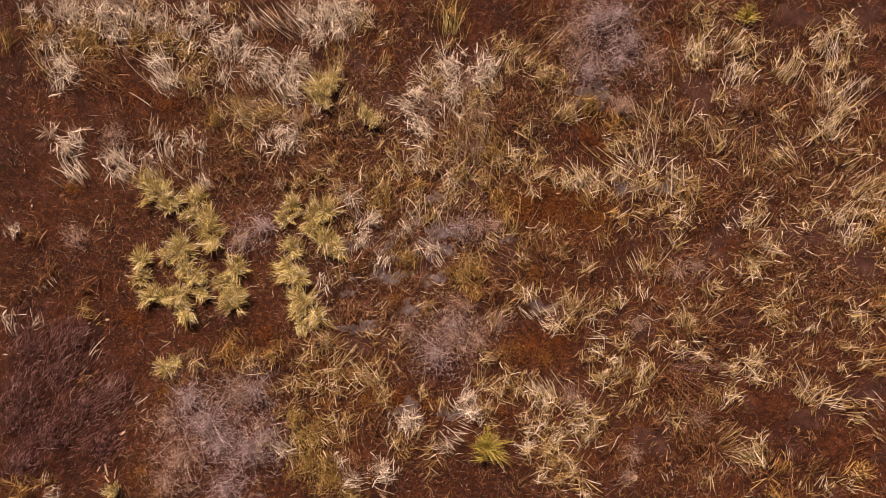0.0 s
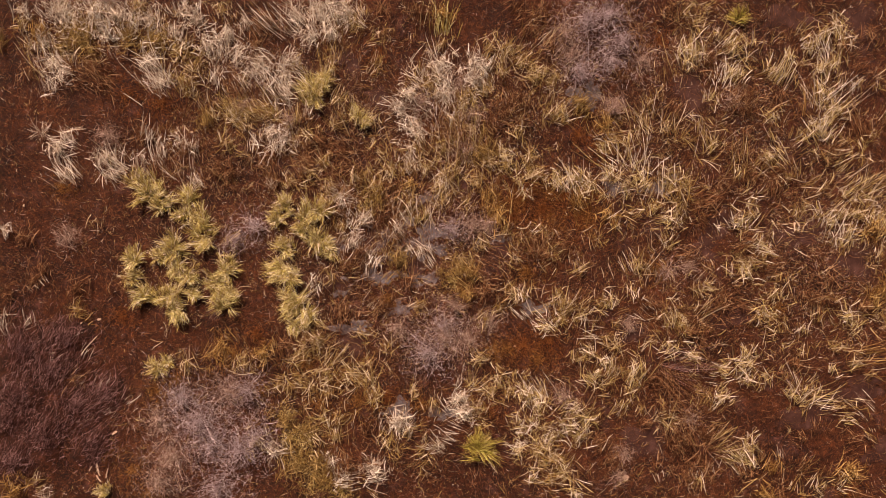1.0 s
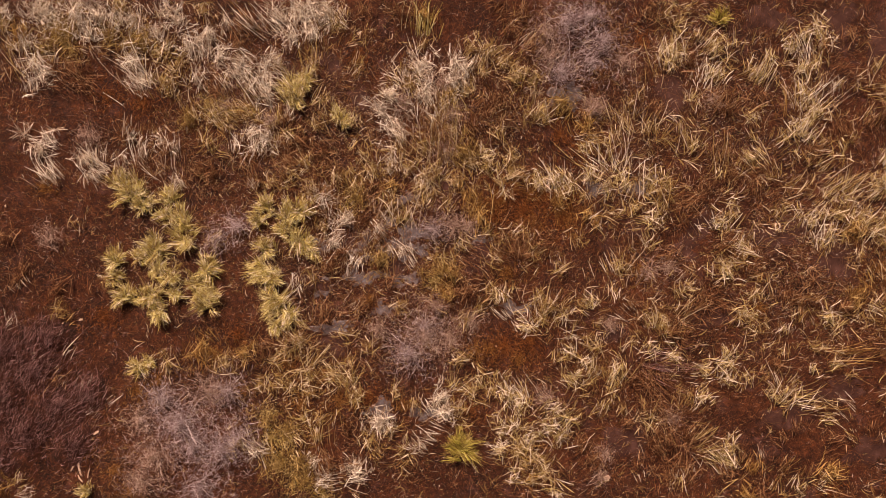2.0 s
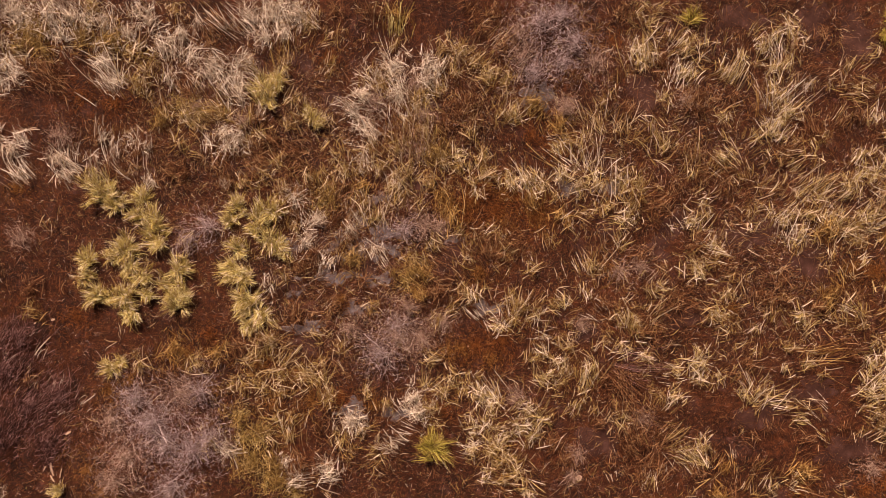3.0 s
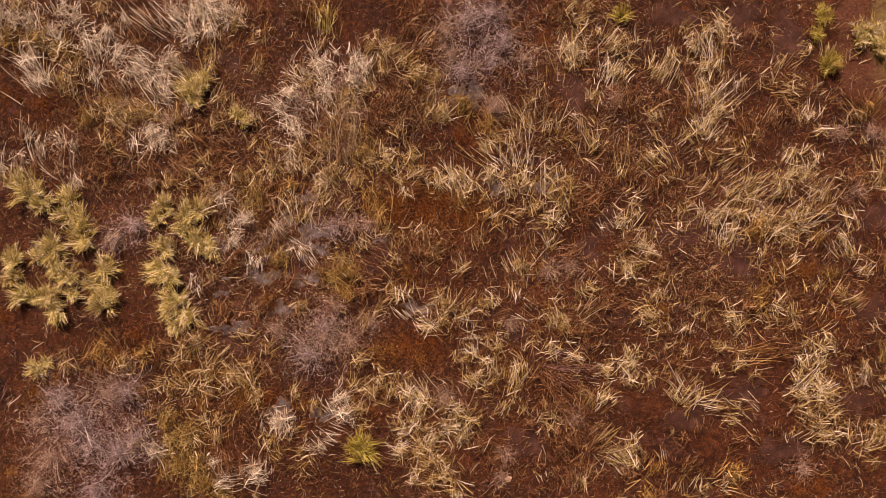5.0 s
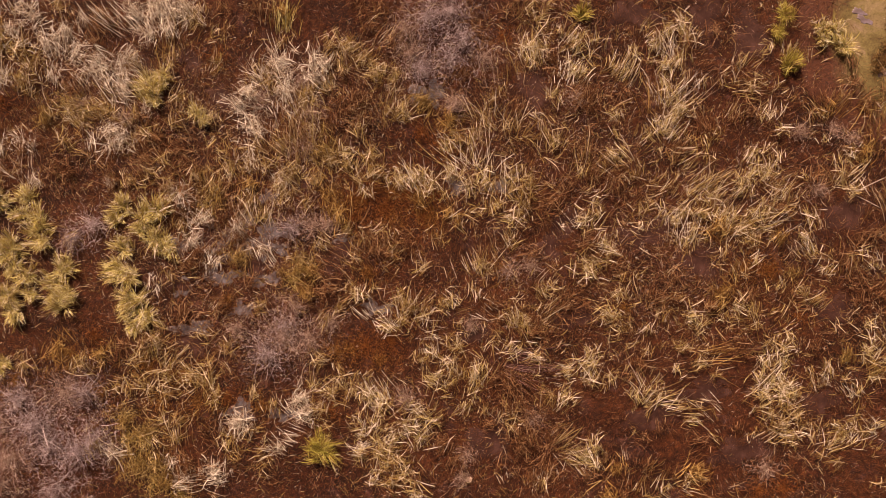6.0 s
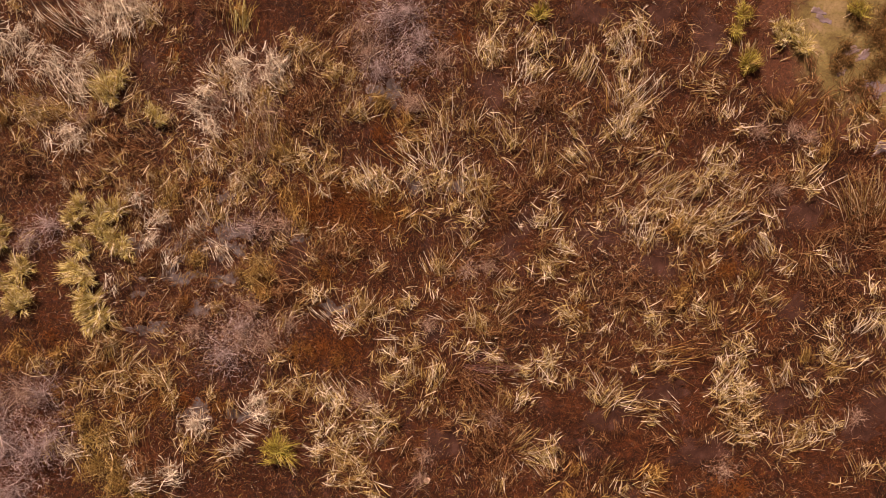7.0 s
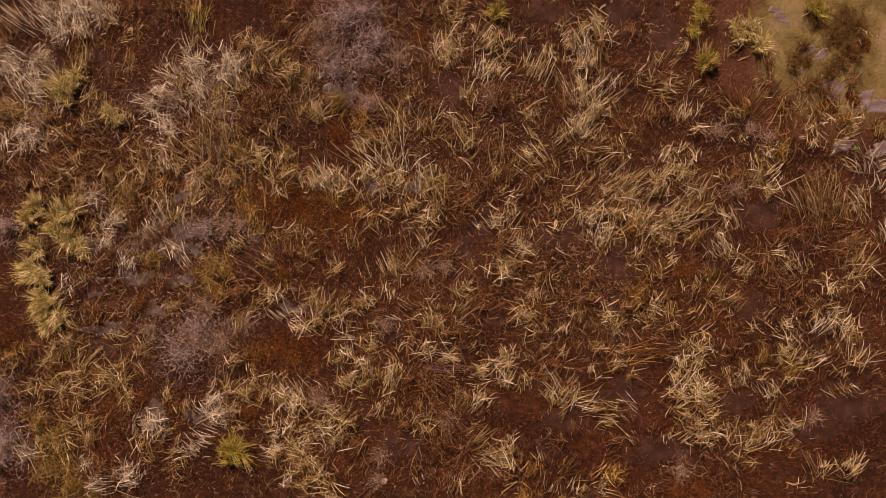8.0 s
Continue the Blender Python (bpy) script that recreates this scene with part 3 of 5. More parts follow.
for u, v, r in [(210, 800, 22), (255, 830, 36), (280, 870, 24), (290, 690, 36), (930, 358, 38), (990, 388, 44), (1052, 386, 40), (985, 340, 28), (1600, 474, 30), (1642, 482, 34), (945, 480, 34), (1180, 475, 36), (915, 615, 32), (965, 635, 34), (560, 640, 46), (620, 665, 42), (580, 715, 40), (650, 705, 36), (760, 715, 26), (330, 670, 30), (430, 625, 36), (480, 690, 28), (890, 620, 30), (830, 510, 28), (700, 530, 24), (1390, 545, 20), (130, 330, 34), (1894, 194, 22), (1938, 184, 20), (1815, 194, 20)]:
    moss_patch(u, v, r, "moss_gold", "golden-brown moss cushion between dead grass", "golden moss patches")
for u, v, r in [(530, 775, 40), (545, 815, 38), (575, 845, 44), (620, 870, 36), (520, 730, 26), (560, 770, 34), (815, 495, 30), (840, 478, 22), (1982, 236, 22), (660, 365, 24), (420, 185, 30), (450, 200, 26), (160, 65, 30), (170, 85, 24)]:
    moss_patch(u, v, r, "moss_olive", "low olive-yellow moss and fading grass shoots", "olive moss patches", 0.07, 0.65)
for u, v, r in [(60, 620, 60), (110, 660, 60), (50, 700, 55), (150, 720, 60), (90, 770, 60), (40, 820, 50), (180, 790, 50), (200, 700, 45), (130, 600, 50), (30, 740, 45)]:
    moss_patch(u, v, r, "heath", "dark purplish-brown wiry heath on peat", "dark heath patches", 0.13, 1.1, "heath_patch", 0.85)
for u, v, r in [(1903, 65, 40), (1941, 56, 36), (1923, 36, 26), (1836, 125, 15), (1856, 115, 14), (1894, 136, 18), (1852, 89, 12), (1943, 105, 14), (1923, 80, 26), (1874, 44, 20), (1872, 154, 16), (1839, 110, 12), (1913, 115, 24)]:
    moss_patch(u, v, r, "scrub", "dark olive scrubby growth on the ochre silt", "scrub on the silt", 0.09, 1.3, "heath_patch", None, "silt")

# leafless shrubs
for u, v, r in [(372, 745, 98), (440, 792, 66), (392, 785, 40), (340, 700, 44), (1055, 40, 72), (1040, 128, 46), (1112, 78, 50), (455, 690, 52), (470, 770, 46), (405, 858, 54), (1090, 110, 48), (1090, 30, 40), (770, 622, 56), (800, 575, 40), (470, 400, 38), (435, 425, 30), (815, 405, 34)]:
    shrub(u, v, r, "twig", "leafless grey-mauve dwarf shrub with a haze of fine twigs", "grey shrubs")
for u, v, r in [(325, 805, 74), (425, 690, 62), (830, 150, 38), (850, 205, 42), (832, 262, 38), (762, 180, 32), (300, 850, 46), (1010, 60, 44), (300, 740, 50), (1020, 100, 56), (800, 590, 68), (845, 600, 42), (850, 398, 36), (720, 580, 38), (210, 240, 34), (140, 420, 34), (1150, 110, 36), (1230, 470, 30), (1190, 480, 28), (1110, 840, 22), (1118, 800, 20), (1125, 572, 16), (1010, 700, 26), (1235, 738, 24), (880, 400, 26), (445, 190, 24), (530, 215, 20), (820, 540, 30), (880, 570, 26), (1305, 175, 26), (1731, 337, 26), (1701, 238, 20), (1760, 233, 18), (1790, 248, 16), (1869, 734, 18), (1637, 824, 24)]:
    shrub(u, v, r, "tan_twig", "small leafless pinkish-tan dwarf shrub with fuzzy twigs", "tan shrubs", 0.24)
shrub(1098, 190, 21, "tan_twig", "compact round pinkish-tan dwarf shrub of fine twigs", "tan shrubs", 0.34, 3.0)

# collapsed grass
for u, v, r, a in [(180, 125, 40, 140), (205, 150, 25, 135), (70, 130, 20, 60), (270, 240, 25, 70), (340, 270, 25, 80), (490, 40, 25, 130), (470, 80, 30, 100), (430, 160, 25, 130), (555, 215, 20, 50), (580, 250, 30, 140), (620, 270, 30, 140), (560, 280, 40, 130), (760, 20, 30, 120), (690, 20, 20, 130), (815, 235, 40, 105), (830, 252, 35, 100), (950, 50, 25, 50), (970, 25, 30, 60), (990, 80, 25, 50), (930, 15, 20, 50), (925, 180, 35, 75), (905, 200, 30, 70), (1110, 130, 20, 90), (1140, 60, 30, 130)]:
    loose_straw(u, v, r, a, "brown", 0.9, 0.85, 0.7)
for u, v, r, a in [(880, 225, 30, 60), (1200, 20, 30, 60), (1265, 110, 25, 60), (1500, 80, 22, 100), (1320, 170, 35, 60), (1330, 190, 35, 60), (1390, 175, 20, 60), (1330, 270, 30, 80), (1490, 265, 30, 70), (1535, 230, 22, 110), (1550, 60, 20, 60), (1205, 190, 20, 60), (60, 420, 25, 60), (90, 480, 25, 60), (150, 510, 25, 60), (75, 500, 18, 60), (30, 520, 20, 140), (240, 500, 30, 60), (420, 310, 30, 60), (500, 320, 30, 120), (620, 340, 30, 60), (600, 370, 25, 60), (640, 370, 30, 60), (710, 370, 25, 50)]:
    loose_straw(u, v, r, a, "brown", 0.9, 0.85, 0.7)
for u, v, r, a in [(690, 390, 25, 60), (650, 450, 35, 40), (630, 470, 30, 40), (690, 540, 30, 60), (620, 550, 30, 60), (970, 420, 45, 60), (960, 440, 35, 140), (1000, 435, 35, 20), (870, 515, 35, 145), (1160, 530, 25, 60), (1170, 560, 20, 120), (1260, 360, 30, 60), (1290, 330, 30, 60), (1340, 310, 25, 60), (1260, 390, 20, 60), (1380, 320, 35, 30), (1330, 430, 30, 30), (1380, 470, 25, 60), (1300, 525, 25, 60), (1290, 540, 40, 0), (1240, 580, 40, 40), (1440, 520, 25, 60), (1470, 530, 25, 120), (1485, 490, 20, 80)]:
    loose_straw(u, v, r, a, "brown", 0.9, 0.85, 0.7)
for u, v, r, a in [(1540, 540, 20, 60), (155, 670, 25, 30), (630, 820, 35, 120), (660, 760, 20, 60), (1080, 780, 30, 60), (1100, 810, 25, 60), (1155, 745, 20, 140), (1165, 660, 22, 120), (1195, 670, 30, 120), (1200, 720, 40, 140), (1210, 760, 20, 60), (1230, 770, 30, 100), (1265, 770, 35, 60), (1210, 790, 35, 120), (1260, 820, 30, 50), (1230, 840, 30, 60), (1360, 800, 19, 60), (1330, 830, 25, 130), (1420, 640, 27, 50), (1460, 750, 19, 60), (1520, 770, 19, 40), (1430, 770, 15, 60), (1430, 820, 15, 60), (1470, 830, 15, 60)]:
    loose_straw(u, v, r, a, "brown", 0.9, 0.85, 0.7)
for u, v, r, a in [(1390, 860, 19, 60), (1530, 870, 19, 60), (400, 300, 25, 60), (610, 300, 25, 60), (700, 330, 25, 60), (720, 420, 25, 60), (740, 500, 20, 60), (560, 600, 30, 60), (520, 610, 25, 140), (480, 280, 25, 120), (640, 300, 25, 120), (1230, 450, 25, 60), (1741, 184, 25, 110), (1613, 203, 20, 60), (1583, 213, 18, 80), (1815, 184, 18, 60), (1726, 312, 25, 70), (1662, 371, 20, 60), (1805, 420, 25, 60), (1864, 351, 50, 110), (1874, 322, 35, 100), (1884, 361, 40, 70), (1884, 401, 30, 130), (1859, 410, 30, 130)]:
    loose_straw(u, v, r, a, "brown", 0.9, 0.85, 0.7)
for u, v, r, a in [(1913, 440, 38, 30), (1933, 430, 25, 60), (1775, 460, 25, 60), (1795, 529, 25, 130), (1677, 519, 20, 60), (1834, 519, 35, 80), (1864, 539, 25, 60), (1933, 529, 25, 60), (1608, 519, 25, 60), (1598, 617, 23, 60), (1726, 617, 20, 60), (1874, 667, 20, 60), (1588, 755, 19, 60), (1825, 410, 22, 40), (1805, 489, 25, 120), (1854, 169, 26, 100), (1894, 174, 26, 60), (1933, 154, 22, 60), (1795, 154, 22, 60), (1790, 120, 16, 100)]:
    loose_straw(u, v, r, a, "brown", 0.9, 0.85, 0.7)
for u, v, r, a in [(60, 40, 22, 70), (410, 20, 22, 70), (505, 210, 25, 70), (420, 255, 25, 60), (610, 220, 22, 60), (680, 120, 22, 60), (675, 212, 12, 80), (800, 75, 18, 80), (870, 160, 25, 60), (880, 85, 25, 70), (900, 130, 25, 60), (985, 195, 25, 70), (1130, 240, 25, 70), (1160, 180, 25, 60), (1260, 15, 25, 60), (1240, 42, 25, 0), (1260, 75, 25, 50), (1300, 70, 28, 60), (1340, 120, 15, 60), (1370, 125, 25, 65), (1500, 140, 20, 70), (1525, 150, 15, 80), (1565, 140, 15, 80), (1540, 255, 25, 60)]:
    loose_straw(u, v, r, a, "straw", 0.62 if u < 1045 else 0.32, 0.95, 0.8)
for u, v, r, a in [(1540, 280, 20, 60), (155, 545, 20, 70), (190, 395, 12, 110), (530, 320, 25, 120), (730, 300, 25, 60), (760, 380, 22, 60), (600, 490, 20, 50), (760, 540, 25, 60), (810, 310, 25, 50), (790, 330, 25, 40), (930, 320, 25, 60), (1040, 345, 25, 60), (1080, 345, 20, 60), (910, 410, 20, 60), (1060, 420, 25, 60), (840, 455, 25, 130), (925, 460, 20, 130), (1000, 525, 20, 65), (1045, 540, 25, 60), (1010, 565, 25, 60), (1075, 530, 25, 130), (1140, 470, 25, 70), (1160, 480, 25, 80), (1105, 570, 20, 60)]:
    loose_straw(u, v, r, a, "straw", 0.62 if u < 1045 else 0.32, 0.95, 0.8)
for u, v, r, a in [(1345, 380, 22, 60), (1440, 360, 25, 60), (1415, 380, 25, 100), (1500, 440, 15, 60), (1190, 420, 20, 60), (1240, 510, 22, 60), (1230, 540, 20, 50), (1390, 490, 20, 80), (1395, 575, 25, 50), (350, 640, 28, 80), (80, 850, 20, 80), (540, 640, 25, 30), (600, 690, 20, 100), (510, 680, 25, 110), (590, 740, 25, 110), (620, 740, 25, 65), (610, 770, 20, 60), (580, 770, 25, 150), (740, 760, 25, 60), (700, 780, 25, 60), (760, 800, 25, 60), (720, 800, 20, 60), (780, 710, 20, 60), (470, 780, 25, 0)]:
    loose_straw(u, v, r, a, "straw", 0.62 if u < 1045 else 0.32, 0.95, 0.8)
for u, v, r, a in [(865, 630, 25, 70), (900, 670, 25, 120), (920, 690, 25, 110), (970, 720, 25, 30), (1010, 830, 25, 30), (970, 810, 25, 130), (990, 842, 25, 10), (1040, 630, 25, 60), (1110, 640, 25, 50), (1130, 690, 25, 60), (1090, 670, 25, 60), (1070, 710, 20, 60), (1150, 720, 25, 60), (880, 690, 25, 60), (1250, 680, 25, 80), (1265, 700, 25, 60), (1370, 620, 15, 100), (1430, 690, 19, 60), (1440, 700, 19, 70), (1430, 720, 15, 20), (1430, 620, 19, 50), (1400, 610, 19, 60), (1490, 610, 23, 50), (1530, 620, 23, 40)]:
    loose_straw(u, v, r, a, "straw", 0.62 if u < 1045 else 0.32, 0.95, 0.8)
for u, v, r, a in [(1530, 642, 27, 10), (1550, 660, 19, 140), (1490, 710, 23, 170), (1520, 720, 23, 150), (1550, 770, 15, 60), (430, 430, 18, 60), (545, 120, 16, 90), (690, 60, 18, 60), (820, 300, 20, 60), (660, 590, 20, 60), (705, 610, 22, 60), (750, 690, 18, 60), (1080, 590, 24, 150), (1165, 600, 22, 60), (1300, 600, 20, 60), (1593, 115, 25, 60), (1593, 149, 20, 170), (1632, 154, 20, 150), (1613, 160, 20, 170), (1657, 164, 12, 40), (1687, 95, 14, 80), (1736, 61, 25, 70), (1756, 65, 25, 80), (1721, 97, 20, 170)]:
    loose_straw(u, v, r, a, "straw", 0.62 if u < 1045 else 0.32, 0.95, 0.8)
for u, v, r, a in [(1682, 174, 10, 80), (1770, 174, 28, 75), (1721, 213, 10, 60), (1820, 218, 25, 100), (1834, 199, 25, 60), (1898, 194, 20, 60), (1903, 258, 25, 20), (1943, 203, 20, 60), (1943, 282, 20, 60), (1953, 65, 15, 60), (1864, 208, 20, 60), (1657, 332, 25, 60), (1662, 351, 12, 80), (1696, 322, 25, 60), (1785, 337, 15, 60), (1687, 371, 20, 60), (1731, 401, 12, 100), (1632, 401, 15, 90), (1741, 450, 20, 60), (1736, 479, 15, 80), (1903, 371, 12, 70), (1894, 312, 20, 60), (1953, 460, 20, 70), (1726, 529, 25, 50)]:
    loose_straw(u, v, r, a, "straw", 0.62 if u < 1045 else 0.32, 0.95, 0.8)
for u, v, r, a in [(1622, 558, 25, 70), (1662, 558, 20, 80), (1780, 558, 18, 80), (1622, 716, 19, 60), (1706, 746, 25, 60), (1622, 765, 19, 60), (1736, 746, 22, 70), (1756, 790, 25, 20), (1736, 800, 20, 20), (1760, 820, 20, 60), (1795, 746, 25, 60), (1805, 716, 20, 60), (1834, 785, 16, 60), (1775, 667, 20, 60), (1726, 667, 18, 110), (1834, 608, 20, 120), (1825, 667, 16, 130), (1908, 657, 16, 100), (1933, 637, 25, 70), (1903, 617, 15, 110), (1928, 815, 20, 110), (1874, 846, 11, 170), (1834, 844, 16, 80), (1938, 603, 20, 60)]:
    loose_straw(u, v, r, a, "straw", 0.62 if u < 1045 else 0.32, 0.95, 0.8)
for u, v, r, a in [(680, 330, 26, 60), (650, 310, 24, 60), (705, 300, 26, 60), (740, 360, 22, 60), (70, 80, 22, 60), (180, 95, 25, 60), (400, 195, 26, 60), (545, 205, 26, 60), (560, 240, 28, 60), (590, 282, 26, 60), (620, 180, 22, 60), (600, 120, 24, 60), (850, 230, 28, 60), (882, 285, 26, 60), (820, 220, 26, 60), (600, 330, 26, 60), (560, 310, 24, 60), (620, 400, 22, 60), (900, 545, 24, 60), (870, 562, 22, 60), (1520, 200, 24, 60), (1500, 250, 26, 60), (1550, 240, 24, 60), (1480, 282, 24, 60)]:
    loose_straw(u, v, r, a, "straw", 0.62 if u < 1045 else 0.32, 0.95, 0.8)
for u, v, r, a in [(1470, 330, 26, 60), (1500, 380, 26, 60), (1560, 450, 26, 60), (1600, 420, 26, 60), (1590, 480, 24, 60), (1480, 520, 22, 60), (1560, 560, 26, 60), (1460, 560, 22, 60), (1620, 540, 24, 60), (1660, 340, 26, 60), (930, 230, 24, 60), (1844, 144, 14, 120), (770, 300, 24, 80), (800, 345, 22, 70), (835, 368, 20, 60), (760, 268, 24, 95), (690, 270, 24, 100), (905, 300, 22, 75), (870, 425, 18, 110), (930, 425, 20, 90), (990, 455, 20, 60), (1040, 470, 20, 80)]:
    loose_straw(u, v, r, a, "straw", 0.62 if u < 1045 else 0.32, 0.95, 0.8)
for u, v, r, a in [(105, 150, 20, 70), (130, 130, 20, 140), (140, 245, 20, 60), (95, 235, 16, 120), (450, 45, 12, 60), (400, 90, 20, 60), (400, 140, 20, 60), (850, 110, 20, 90), (140, 310, 16, 130), (220, 310, 20, 60), (365, 320, 16, 60), (30, 405, 15, 80), (20, 560, 15, 60), (495, 325, 10, 100), (670, 460, 20, 80), (575, 500, 15, 75), (760, 440, 20, 130)]:
    loose_straw(u, v, r, a, "bleached", 0.85, 0.85)
for u, v, r, a in [(100, 870, 15, 60), (600, 810, 20, 60), (620, 848, 20, 170), (790, 785, 20, 140), (60, 20, 20, 60), (280, 240, 19, 80), (300, 270, 18, 85), (330, 250, 19, 80), (360, 260, 18, 80), (270, 285, 18, 75), (795, 320, 16, 60), (740, 285, 16, 100), (500, 235, 16, 60), (470, 250, 16, 110), (560, 200, 16, 60)]:
    loose_straw(u, v, r, a, "bleached", 0.85, 0.85)
for u, v, r, a in [(1080, 260, 20, 150), (1230, 110, 20, 60), (1250, 90, 20, 170), (1495, 195, 20, 130), (1270, 170, 20, 70), (1375, 240, 12, 60), (1250, 225, 18, 120), (1440, 240, 20, 80), (940, 345, 15, 75), (1105, 390, 15, 80), (940, 520, 15, 60), (1045, 560, 20, 60), (1090, 530, 20, 60), (1130, 510, 20, 60), (1315, 310, 15, 80), (1345, 355, 20, 40), (1460, 380, 20, 80), (1270, 505, 20, 150), (1430, 580, 20, 70), (1520, 580, 20, 60), (940, 670, 20, 70), (960, 842, 20, 0), (1060, 620, 20, 70), (1055, 670, 20, 130)]:
    loose_straw(u, v, r, a, "pale", 0.55, 1.0, 0.75)
for u, v, r, a in [(1085, 640, 15, 90), (1140, 650, 20, 70), (1120, 715, 20, 60), (1250, 850, 15, 60), (1330, 620, 20, 130), (1365, 665, 15, 50), (1345, 815, 17, 70), (1320, 800, 18, 130), (1410, 690, 15, 120), (1450, 680, 15, 60), (1480, 650, 15, 80), (1510, 740, 15, 10), (1500, 850, 15, 40), (1460, 860, 11, 70), (1420, 402, 9, 90), (1000, 560, 16, 60), (1637, 100, 15, 40), (1736, 203, 12, 140), (1637, 208, 16, 90), (1657, 203, 12, 110), (1662, 238, 18, 120), (1741, 253, 12, 100), (1642, 263, 12, 60), (1652, 282, 20, 80)]:
    loose_straw(u, v, r, a, "pale", 0.55, 1.0, 0.75)
for u, v, r, a in [(1785, 272, 20, 100), (1933, 233, 15, 50), (1795, 341, 20, 170), (1716, 381, 20, 120), (1706, 420, 20, 120), (1716, 440, 14, 110), (1711, 456, 12, 150), (1805, 450, 20, 130), (1938, 371, 18, 110), (1953, 351, 20, 120), (1834, 465, 15, 110), (1657, 499, 15, 60), (1894, 509, 20, 60), (1903, 544, 15, 60), (1588, 539, 20, 60), (1825, 568, 20, 130), (1869, 558, 20, 70), (1933, 578, 20, 60), (1770, 765, 20, 60), (1800, 686, 20, 90), (1829, 755, 20, 50), (1869, 632, 18, 40), (1923, 686, 12, 130), (1884, 815, 16, 60)]:
    loose_straw(u, v, r, a, "pale", 0.55, 1.0, 0.75)
for u, v, r, a in [(1943, 826, 14, 60), (1864, 258, 14, 60), (1620, 460, 20, 60), (1894, 218, 12, 160), (1938, 208, 12, 60), (1849, 189, 12, 70), (1475, 243, 18, 60), (1411, 105, 16, 60), (1307, 134, 14, 60), (1509, 65, 18, 75), (1386, 130, 16, 60), (1342, 80, 18, 60), (1282, 65, 20, 80), (1233, 85, 18, 60), (965, 405, 14, 30), (985, 420, 12, 120)]:
    loose_straw(u, v, r, a, "pale", 0.55, 1.0, 0.75)
for u, v, r, a in [(130, 85, 35, 60), (340, 95, 40, 45), (770, 150, 35, 70), (835, 185, 35, 60), (960, 135, 35, 40), (1230, 25, 35, 60), (560, 680, 35, 80), (640, 660, 35, 150), (970, 790, 35, 60), (1000, 810, 35, 60), (1687, 726, 35, 50), (1657, 755, 35, 60)]:
    straw_clump(u, v, r, a, "straw", "large tan straw-coloured clump of dead grass", "tan grass clumps", 0.68 if u < 1045 else 0.4, 0.98, 0.8)
for u, v, r, a in [(265, 15, 30, 50), (370, 120, 30, 80), (640, 40, 30, 70), (915, 85, 30, 70), (940, 110, 30, 50), (1150, 215, 30, 60), (950, 280, 30, 60), (1270, 255, 30, 130), (1190, 230, 30, 60), (850, 320, 30, 60), (1130, 380, 30, 30), (1165, 370, 30, 40), (920, 510, 30, 70), (1020, 540, 30, 50), (1230, 325, 30, 60), (1210, 360, 30, 60), (1410, 310, 30, 60), (1530, 380, 30, 60), (1345, 460, 30, 150), (1195, 560, 30, 120)]:
    straw_clump(u, v, r, a, "straw", "tan straw-coloured clump of dead grass", "tan grass clumps", 0.68 if u < 1045 else 0.4, 0.98, 0.8)
for u, v, r, a in [(1220, 570, 30, 60), (1380, 520, 30, 50), (1375, 560, 30, 60), (560, 620, 30, 50), (590, 660, 30, 80), (1120, 660, 30, 60), (1100, 610, 30, 150), (1190, 740, 30, 60), (1593, 322, 30, 60), (1775, 312, 30, 60), (1593, 391, 30, 40), (1598, 407, 30, 20), (1613, 420, 30, 40), (1933, 489, 30, 60), (1598, 558, 30, 40), (1647, 608, 30, 60), (1647, 726, 30, 60), (1765, 755, 30, 60), (800, 262, 30, 100)]:
    straw_clump(u, v, r, a, "straw", "tan straw-coloured clump of dead grass", "tan grass clumps", 0.68 if u < 1045 else 0.4, 0.98, 0.8)
for u, v, r, a in [(345, 150, 35, 60), (1005, 200, 26, 60), (1105, 250, 35, 100)]:
    straw_clump(u, v, r, a, "straw", "large tan straw-coloured clump of dead grass beside rust-red moss", "tan grass clumps", 0.68 if u < 1045 else 0.4, 0.98, 0.8)
for u, v, r, a in [(430, 195, 30, 100), (450, 215, 30, 130), (990, 140, 30, 60), (450, 640, 30, 60)]:
    straw_clump(u, v, r, a, "straw", "tan straw-coloured clump of dead grass beside a tan shrub", "tan grass clumps", 0.68 if u < 1045 else 0.4, 0.98, 0.8)
for u, v, r, a in [(480, 200, 35, 60)]:
    straw_clump(u, v, r, a, "straw", "large tan straw-coloured clump of dead grass beside a tan shrub", "tan grass clumps", 0.68 if u < 1045 else 0.4, 0.98, 0.8)
for u, v, r, a in [(960, 310, 30, 70), (1060, 330, 30, 60), (670, 670, 30, 60), (680, 700, 30, 60), (860, 720, 30, 50), (1706, 519, 30, 120)]:
    straw_clump(u, v, r, a, "straw", "tan straw-coloured clump of dead grass beside rust-red moss", "tan grass clumps", 0.68 if u < 1045 else 0.4, 0.98, 0.8)
for u, v, r, a in [(1200, 330, 30, 60)]:
    straw_clump(u, v, r, a, "straw", "tan straw-coloured clump of dead grass beside shallow bog water", "tan grass clumps", 0.68 if u < 1045 else 0.4, 0.98, 0.8)
for u, v, r, a in [(580, 600, 30, 60)]:
    straw_clump(u, v, r, a, "straw", "tan straw-coloured clump of dead grass beside a yellow tussock", "tan grass clumps", 0.68 if u < 1045 else 0.4, 0.98, 0.8)
